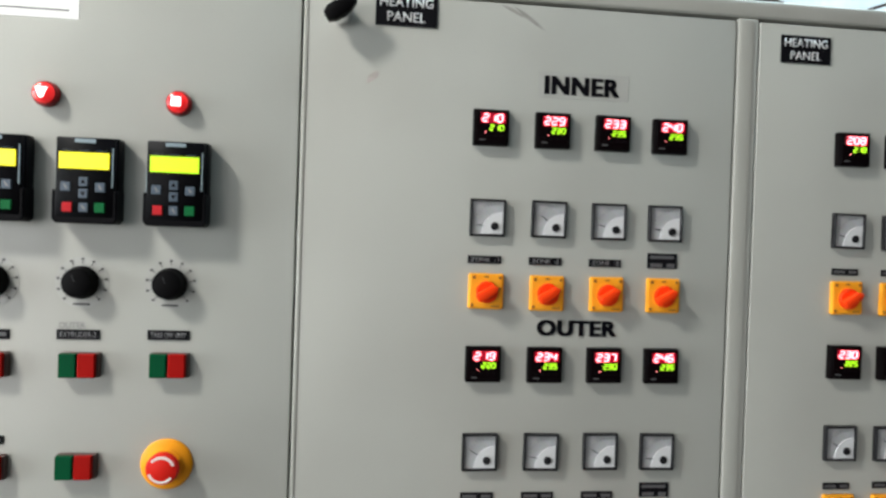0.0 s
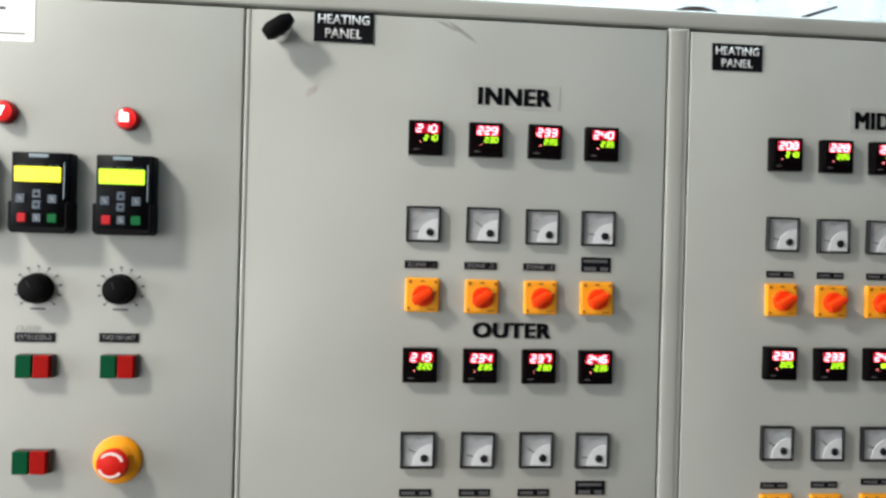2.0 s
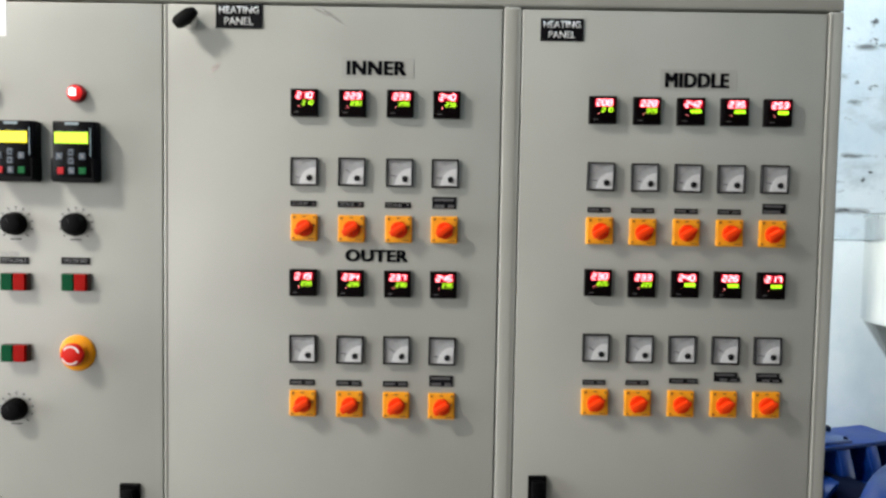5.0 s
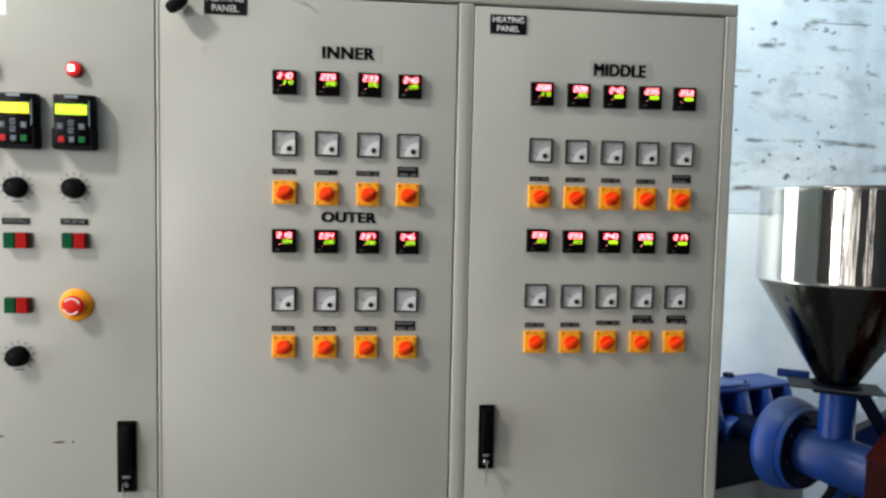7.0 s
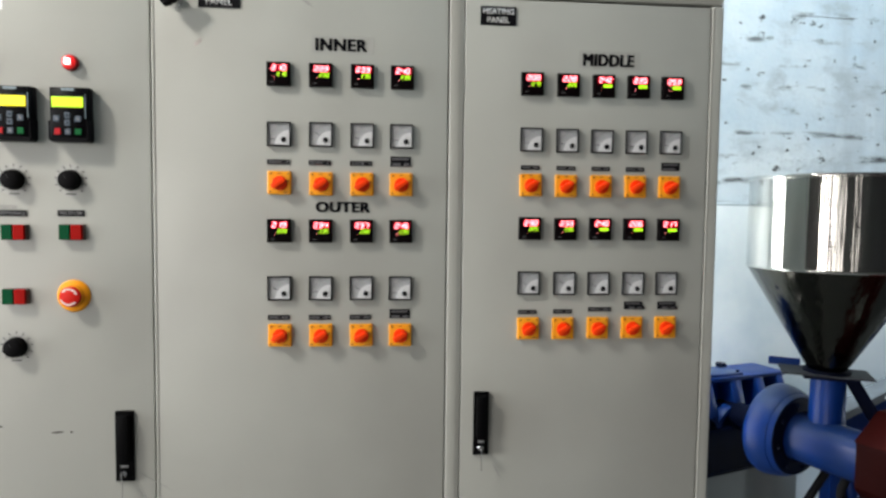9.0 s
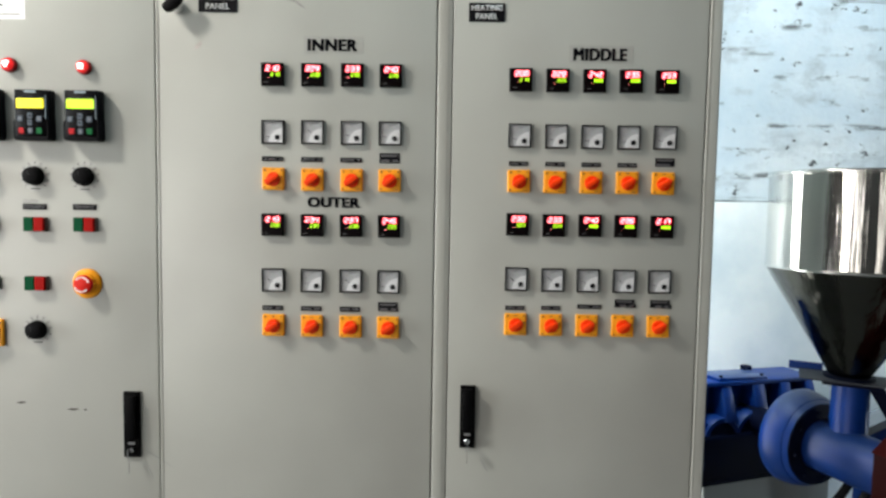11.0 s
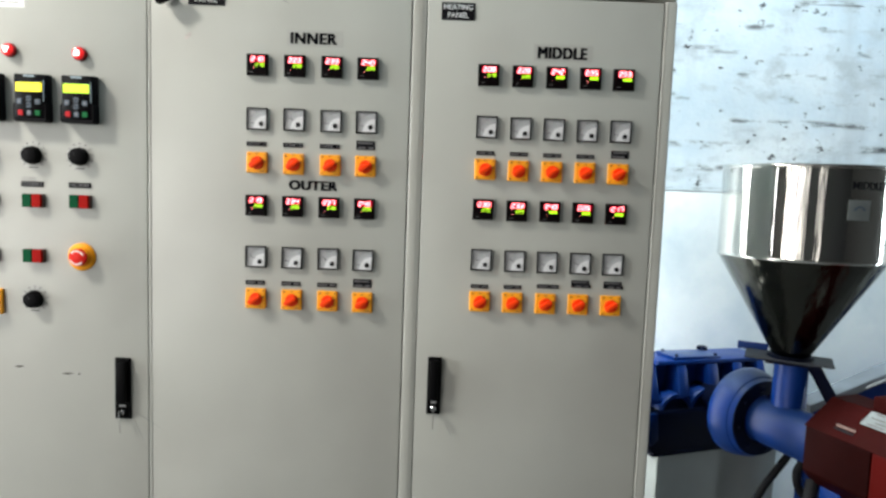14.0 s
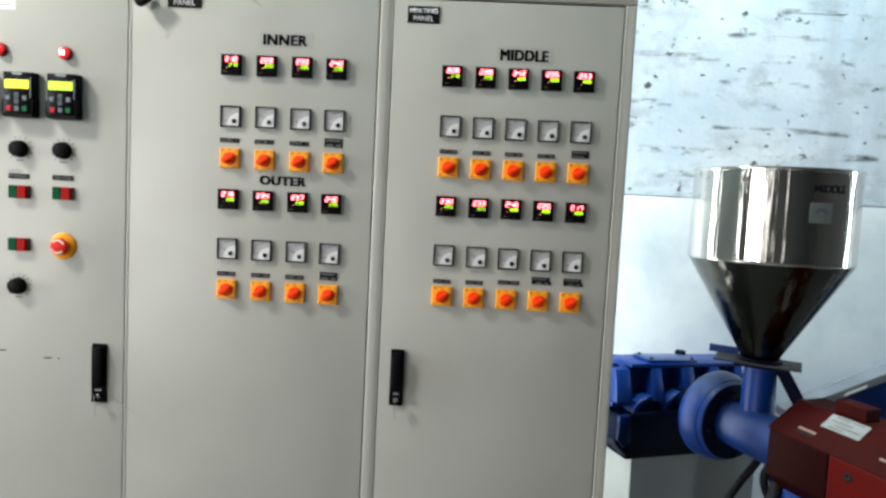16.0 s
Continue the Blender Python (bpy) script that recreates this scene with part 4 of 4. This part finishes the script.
# casting ribs on the upper front, each leaning outwards to its foot
for y, top, foot in ((-0.238, 0.034, 0.038), (-0.107, 0.024, 0.029), (0.020, 0.028, 0.028), (0.130, 0.024, 0.022), (0.232, 0.020, 0.020)):
    bm = bmesh.new()
    ring = []
    for z, half, out, lean in ((0.924, top, 0.024, 0.0), (0.885, top * 0.94, 0.042, -0.003), (0.818, foot, 0.064, -0.008)):
        ring.append([bm.verts.new(p) for p in ((GB1 - 0.025, y - half + lean, z), (GB1 + out, y - half * 0.86 + lean, z), (GB1 + out, y + half * 0.86 + lean, z), (GB1 - 0.025, y + half + lean, z))])
    for lo, hi in zip(ring, ring[1:]):
        for k in range(4):
            bm.faces.new((lo[k], lo[(k + 1) % 4], hi[(k + 1) % 4], hi[k]))
    bm.faces.new(ring[0])
    bm.faces.new(ring[-1][::-1])
    bmesh.ops.bevel(bm, geom=list(bm.edges), offset=0.006, segments=2, profile=0.5, affect="EDGES")
    ext("rib", bm, BLUE, "", True, gearbox)
for x in (-0.415, -0.365):
    ext("rib", box(bmesh.new(), x - 0.014, x + 0.014, GL - 0.024, GL + 0.004, 0.70, 0.850, 0.005), BLUE, "", True, gearbox)
ext("lifting_eye", lathe(bmesh.new(), [(0.013, -0.008), (0.024, -0.008), (0.024, 0.008), (0.013, 0.008), (0.013, -0.008)], Matrix.Translation((GB1 - 0.006, GL + 0.014, 0.912)) @ ALONG, 24), BLUE, "cast lifting eye", True, gearbox)
ext("split_flange", box(bmesh.new(), GB0 - 0.006, GB1 + 0.046, GL - 0.016, GR + 0.012, 0.802, 0.819, 0.003), BLUE, "", True, gearbox)
# bearing seats: half rings over the split line with caps inside
for y, r in ((-0.142, 0.066), (-0.010, 0.078)):
    seat = lathe(bmesh.new(), [(r - 0.012, 0.0), (r - 0.012, 0.056), (r, 0.056), (r + 0.003, 0.052), (r + 0.003, 0.0)], Matrix.Translation((GB1, y, 0.766)) @ ALONG, 40)
    ext("bearing_housing", seat, BLUE, "curved rim of the bearing housing", True, gearbox)
    ext("bearing_cap", lathe(bmesh.new(), [(r - 0.011, 0), (r - 0.011, 0.050), (r - 0.024, 0.0535), (0.024, 0.0545), (0, 0.0545)], Matrix.Translation((GB1, y, 0.766)) @ ALONG, 36), BLUEDK, "round bearing cap in dark shaded blue", True, gearbox)
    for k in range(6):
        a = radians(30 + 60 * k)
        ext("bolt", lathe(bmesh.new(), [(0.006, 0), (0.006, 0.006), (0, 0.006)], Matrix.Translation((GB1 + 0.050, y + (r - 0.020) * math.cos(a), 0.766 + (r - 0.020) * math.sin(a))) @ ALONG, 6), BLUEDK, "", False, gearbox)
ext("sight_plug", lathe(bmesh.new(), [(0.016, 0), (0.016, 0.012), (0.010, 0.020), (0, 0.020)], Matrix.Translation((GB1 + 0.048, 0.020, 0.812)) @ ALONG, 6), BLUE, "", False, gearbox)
ext("lower_housing", prism(bmesh.new(), [(GL - 0.006, 0.782), (GL - 0.010, 0.690), (GL + 0.040, 0.636), (GR, 0.636), (GR, 0.782)], GB0 + 0.01, GB1 + 0.064, SIDE, 0.010), BLUEDK, "lower housing, its shade put into near-black blue")
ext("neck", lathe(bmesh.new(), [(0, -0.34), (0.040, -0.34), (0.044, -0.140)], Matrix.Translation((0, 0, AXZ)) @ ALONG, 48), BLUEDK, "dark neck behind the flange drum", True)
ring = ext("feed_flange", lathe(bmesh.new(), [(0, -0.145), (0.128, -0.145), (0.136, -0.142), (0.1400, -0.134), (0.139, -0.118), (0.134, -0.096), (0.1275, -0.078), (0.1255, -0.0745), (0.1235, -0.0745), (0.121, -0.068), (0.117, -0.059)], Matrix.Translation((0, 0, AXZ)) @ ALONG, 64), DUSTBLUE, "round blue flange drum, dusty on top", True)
ext("flange_face", lathe(bmesh.new(), [(0.117, -0.060), (0.114, -0.056), (0.076, -0.052), (0.072, -0.062)], Matrix.Translation((0, 0, AXZ)) @ ALONG, 56), BLUEDK, "dark flange face", True, ring)
for k in range(8):
    a = radians(10 + 45 * k)
    ext("bolt", lathe(bmesh.new(), [(0.007, 0), (0.007, 0.008), (0, 0.008)], Matrix.Translation((-0.054, 0.096 * math.cos(a), AXZ + 0.096 * math.sin(a))) @ ALONG, 6), BLUEDK, "", False, ring)
ext("barrel", lathe(bmesh.new(), [(0, -0.15), (0.070, -0.15), (0.070, 0.24), (0.066, 0.245), (0, 0.245)], Matrix.Translation((0, 0, AXZ)) @ ALONG, 44), THINDUST, "blue feed barrel", True)
THROAT = Matrix.Translation((0.0125, 0.0168, 0))
ext("throat", lathe(bmesh.new(), [(0.056, 0.845), (0.047, 0.875), (0.045, 1.007), (0.055, 1.012)], THROAT, 36), BLUE, "blue feed throat pipe", True)
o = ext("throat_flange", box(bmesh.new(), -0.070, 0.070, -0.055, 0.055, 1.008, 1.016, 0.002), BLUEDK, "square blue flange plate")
o.matrix_basis = THROAT @ Matrix.Rotation(radians(43), 4, "Z")
o = ext("slide_gate", box(bmesh.new(), -0.125, 0.105, -0.060, 0.060, 1.0175, 1.0225, 0.001, 1), GATEM, "dusty grey slide gate plate")
o.matrix_basis = THROAT @ Matrix.Rotation(radians(43), 4, "Z")
o = ext("gate_lip", box(bmesh.new(), -0.150, -0.065, 0.056, 0.064, 1.0185, 1.042, 0.002), BLUE, "blue upturned lip of the slide gate")
o.matrix_basis = THROAT @ Matrix.Rotation(radians(43), 4, "Z")
bm = bmesh.new()
bmesh.ops.create_cube(bm, size=1, matrix=THROAT @ Matrix.Rotation(radians(43), 4, "Z") @ Matrix.Translation((0.100, -0.010, 0.930)) @ Matrix.Rotation(radians(-30), 4, "Y") @ Matrix.Diagonal((0.034, 0.012, 0.175, 1)))
bmesh.ops.bevel(bm, geom=list(bm.edges), offset=0.002, segments=1, affect="EDGES")
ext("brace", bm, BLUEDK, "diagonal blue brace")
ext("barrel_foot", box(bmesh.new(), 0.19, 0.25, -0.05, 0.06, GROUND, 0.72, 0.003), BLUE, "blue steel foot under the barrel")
ext("lower_rib", prism(bmesh.new(), [(GL - 0.004, 0.700), (GL + 0.024, 0.668), (GL + 0.050, 0.690), (GL + 0.042, 0.780), (GL - 0.002, 0.780)], GB1 + 0.05, GB1 + 0.074, SIDE, 0.006), SHADEBLUE, "", True)
ext("oil_rim", box(bmesh.new(), GB0 + 0.005, GB1 + 0.066, GL + 0.036, GR + 0.006, 0.628, 0.642, 0.004), BLUEDK, "foot flange of the housing in dark shaded blue", True)
ext("base", box(bmesh.new(), GB0 - 0.05, GB1 + 0.03, GL + 0.085, 0.340, GROUND, 0.628, 0.004), BASEGREY, "light-grey welded steel base")
ext("base_top_plate", box(bmesh.new(), GB0 - 0.06, GB1 + 0.035, GL + 0.080, 0.345, 0.618, 0.632, 0.002), BASEGREY)

# hopper
hopper = new("hopper")
hopper.matrix_basis = pose(1.656, 0.257, 1.032) @ Matrix.Diagonal((0.965, 0.965, 0.934, 1))
tagged(hopper, "polished stainless steel cone hopper standing on the extruder throat", "hopper")
part("bowl", lathe(bmesh.new(), [(0.2118, 0.299), (0.213, 0.302), (0.213, 0.306), (0.213, 0.548), (0.213, 0.552), (0.2105, 0.552), (0.2105, 0.548), (0.2105, 0.306), (0.2105, 0.303), (0.2095, 0.299)], None, 96), STEEL, hopper, "", True)
part("cone", lathe(bmesh.new(), [(0.046, 0.0), (0.047, 0.006), (0.0493, 0.010), (0.2102, 0.294), (0.2125, 0.298), (0.2100, 0.300), (0.2077, 0.296), (0.045, 0.008)], None, 96), CONE, hopper, "steel cone coloured dark for its reflections", True)
part("rim", lathe(bmesh.new(), [(0.2125, 0.545), (0.2165, 0.547), (0.2172, 0.551), (0.2150, 0.556), (0.2105, 0.554)], None, 96), WELD, hopper, "rolled steel rim", True)
part("seam", lathe(bmesh.new(), [(0.2128, 0.297), (0.2140, 0.300), (0.2128, 0.303)], None, 96), WELD, hopper, "welded seam", True)
part("outlet_flange", lathe(bmesh.new(), [(0.046, 0.0), (0.060, 0.0), (0.060, 0.006), (0.048, 0.008)], None, 40), BLUEDK, hopper, "", True)


def curved(bm, x_mid, z_mid, radius):
    """Wraps a flat piece in the xz plane round the bowl, centred at an angle."""
    for v in bm.verts:
        a = x_mid + v.co.x / radius
        r = radius - v.co.y
        v.co = Vector((r * math.cos(a), r * math.sin(a), z_mid + v.co.z))
    return bm


bm = text_bm("MIDDLE", 0.020, 0.088, bold=0.012, depth=0.0005)
part("lettering", curved(bm, radians(-78), 0.503, 0.2134), LETTER, hopper, "black letters MIDDLE")
bm = bmesh.new()
bmesh.ops.create_grid(bm, x_segments=8, y_segments=2, size=0.5, matrix=Matrix.Rotation(radians(90), 4, "X") @ Matrix.Diagonal((0.058, 0.052, 1, 1)))
r = bmesh.ops.extrude_face_region(bm, geom=list(bm.faces))
for v in r["geom"]:
    if isinstance(v, bmesh.types.BMVert):
        v.co.y -= 0.0008
part("maker_badge", curved(bm, radians(-84), 0.440, 0.2133), mat("badge_grey", (0.13, 0.15, 0.15), 0.35), hopper, "pale grey maker's badge, worn blank")
bm = bmesh.new()
prism(bm, [(0.017 * math.cos(radians(t)), 0.017 * math.sin(radians(t)) - 0.006) for t in range(20, 161, 14)] + [(0.012 * math.cos(radians(t)), 0.012 * math.sin(radians(t)) - 0.006) for t in range(160, 19, -14)], 0.0005, 0.0012, OUT)
part("badge_emblem", curved(bm, radians(-84), 0.440, 0.2134), KEYGREY, hopper, "plain arc emblem")

# red barrel covers: faceted shells laid round the barrel, in two lengths
ACROSS = Matrix(((0, 0, 1, 0), (1, 0, 0, 0), (0, 1, 0, 0), (0, 0, 0, 1)))
SHELL = [(-0.082, 0.757), (-0.082, 0.878), (0.015, 0.948), (0.105, 0.948), (0.185, 0.878), (0.185, 0.757), (0.105, 0.680), (-0.010, 0.680)]
SLOPE = math.degrees(math.atan2(0.070, 0.097))
covers = []
# the first length has its shade put into a darker red
for x0, x1, paint, words in ((0.158, 0.3425, SHADERED, "red sheet-metal cover round the barrel, darkened for its shade"), (0.3445, 0.92, REDBOX, "red painted sheet-metal cover round the barrel heaters")):
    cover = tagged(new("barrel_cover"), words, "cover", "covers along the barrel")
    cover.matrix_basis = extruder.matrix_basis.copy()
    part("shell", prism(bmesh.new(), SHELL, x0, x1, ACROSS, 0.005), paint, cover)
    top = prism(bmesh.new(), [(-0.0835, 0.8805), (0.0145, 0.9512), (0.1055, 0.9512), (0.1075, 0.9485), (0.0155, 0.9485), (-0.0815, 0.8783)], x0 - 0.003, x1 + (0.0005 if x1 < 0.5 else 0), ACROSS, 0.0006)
    part("lid", top, LIDRED, cover, "dark-red lid over the sloping side")
    foot = (x0 + x1) / 2 if x1 < 0.5 else 0.80
    part("leg", box(bmesh.new(), foot - 0.03, foot + 0.03, 0.02, 0.08, GROUND, 0.684, 0.003), BLUEDK, cover)
    covers.append(cover)


def on_slope(name, x0, x1, y0, y1, h, material, cover, label="", bevel=0.0):
    """A piece lying on the sloping side: x along the barrel, y across it."""
    f = 1 / math.cos(radians(SLOPE))
    o = part(name, box(bmesh.new(), x0, x1, (y0 + 0.082) * f, (y1 + 0.082) * f, 0.0, h, bevel), material, cover, label)
    o.matrix_basis = Matrix.Translation((0, -0.0838, 0.8807)) @ Matrix.Rotation(radians(SLOPE), 4, "X")
    return o


on_slope("catch", 0.226, 0.278, -0.054, -0.0485, 0.0012, SLOTPALE, covers[0], "pale slotted catch")
# black strip laid in for the shadow gap beside the catch
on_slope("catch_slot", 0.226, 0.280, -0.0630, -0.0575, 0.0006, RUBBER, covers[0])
on_slope("catch", 0.447, 0.498, -0.050, -0.0445, 0.0012, SLOTPALE, covers[1], "pale slotted catch")
o = part("cable_entry", lathe(bmesh.new(), [(0.011, 0), (0.011, 0.003), (0.007, 0.004), (0, 0.001)], Matrix.Translation((0.400, -0.0815, 0.844)) @ Matrix.Rotation(radians(90), 4, "X"), 20), RUBBER, covers[1], "dark cable entry hole")
sheet = tagged(new("paper_label"), "soiled white printed label lying on the red barrel covers", "label")
sheet.matrix_basis = covers[0].matrix_basis.copy()
f = 1 / math.cos(radians(SLOPE))
flat = Matrix.Translation((0, -0.0838, 0.8807)) @ Matrix.Rotation(radians(SLOPE), 4, "X")
o = part("sheet", box(bmesh.new(), 0.270, 0.376, 0.054 * f, 0.094 * f, 0.0005, 0.0012), GREYPAPER, sheet)
o.matrix_basis = flat
for x0, x1, y in ((0.285, 0.325, 0.088), (0.330, 0.362, 0.088), (0.282, 0.340, 0.076), (0.300, 0.366, 0.066), (0.285, 0.330, 0.058)):
    o = part("printed_line", box(bmesh.new(), x0, x1, y * f, (y + 0.003) * f, 0.0011, 0.0014), FADED, sheet)
    o.matrix_basis = flat
box_on_top = tagged(part("terminal_box", box(bmesh.new(), 0.262, 0.350, 0.022, 0.070, 0.9512, 0.985, 0.003), LIDRED), "small dark-red box on top of the barrel cover", "box")
box_on_top.matrix_basis = covers[0].matrix_basis.copy()

# blue chute behind the cover
chute = tagged(new("sloping_guard"), "blue sloping machine guard with a dusty grey top edge", "guard")
chute.matrix_basis = pose(2.2, 0.52, 0.012)
SL = Matrix.Rotation(radians(90), 4, "X")
part("panel", prism(bmesh.new(), [(-0.32, 0.0), (-0.32, 0.775), (0.50, 1.170), (0.50, 0.0)], -0.05, 0.0, SL, 0.003), BLUE, chute)
part("top_edge", prism(bmesh.new(), [(-0.33, 0.778), (-0.33, 0.806), (0.50, 1.206), (0.50, 1.174)], -0.06, 0.016, SL, 0.003), DUSTY, chute, "dusty grey edge bar")
part("label_sheet", prism(bmesh.new(), [(-0.16, 0.866), (-0.155, 0.876), (-0.09, 0.907), (-0.095, 0.897)], 0.0165, 0.018, SL), PAPER, chute)


# cable before the base
def tube(name, pts, radius, material, label, category):
    cu = bpy.data.curves.new(name, "CURVE")
    cu.dimensions, cu.bevel_depth, cu.bevel_resolution, cu.resolution_u = "3D", radius, 3, 8
    sp = cu.splines.new("BEZIER")
    sp.bezier_points.add(len(pts) - 1)
    for p, co in zip(sp.bezier_points, pts):
        p.co, p.handle_left_type, p.handle_right_type = co, "AUTO", "AUTO"
    o = bpy.data.objects.new(name, cu)
    scene.collection.objects.link(o)
    bpy.context.view_layer.update()
    me = bpy.data.meshes.new_from_object(o.evaluated_get(bpy.context.evaluated_depsgraph_get()))
    bpy.data.objects.remove(o)
    me.materials.append(material)
    return tagged(new(name, me), label, category)


tube("cable", [(1.700, 0.30, 0.735), (1.62, 0.29, 0.62), (1.545, 0.27, 0.46), (1.50, 0.24, 0.2), (1.50, 0.2, 0.01)], 0.011, RUBBER, "dark cable hanging before the grey machine base", "cable")
tube("cable", [(1.655, 0.10, 0.75), (1.61, 0.05, 0.62), (1.60, 0.0, 0.42), (1.64, -0.02, 0.2), (1.66, -0.02, 0.01)], 0.016, RUBBER, "black conduit dropping from the barrel", "cable")

tube("hose", [(1.700, 0.225, 0.795), (1.703, 0.205, 0.715), (1.720, 0.205, 0.665), (1.75, 0.19, 0.50), (1.80, 0.14, 0.25), (1.82, 0.12, 0.012)], 0.017, BLUE, "blue cooling hose hanging beside the barrel cover", "hose")
tube("hose", [(1.690, 0.225, 0.795), (1.682, 0.20, 0.762), (1.670, 0.20, 0.725), (1.680, 0.20, 0.681), (1.705, 0.195, 0.645), (1.76, 0.16, 0.35), (1.77, 0.15, 0.012)], 0.011, RUBBER, "black rubber hose looping down beside the barrel cover", "hose")

# ---- bricks of the back wall ----
brng = random.Random(11)


def brick_mesh(k):
    bm = box(bmesh.new(), -0.1176, 0.1176, -0.012, 0.030, -0.0403, 0.0403, 0.0006, 1)
    for v in bm.verts:
        v.co += Vector((brng.uniform(-1, 1) * 0.0008, brng.uniform(-1, 1) * 0.0005, brng.uniform(-1, 1) * 0.0006))
    me = bpy.data.meshes.new("brick")
    bm.to_mesh(me)
    bm.free()
    me.materials.append(BRICKM)
    return me


brick_meshes = [brick_mesh(k) for k in range(6)]
for row in range(13):
    for col in range(12):
        o = new("brick", brick_meshes[brng.randrange(6)])
        o.parent = back
        o.location = (0.32 + col * 0.235 + (0.117 if row % 2 else 0) + brng.uniform(-0.0005, 0.0005), WY + 0.0240 + brng.uniform(-0.0014, 0.0012), 1.525 + row * 0.0805 + brng.uniform(-0.0012, 0.0012))
        o.rotation_euler = (brng.uniform(-0.006, 0.006), brng.uniform(-0.006, 0.006), brng.uniform(-0.002, 0.002))
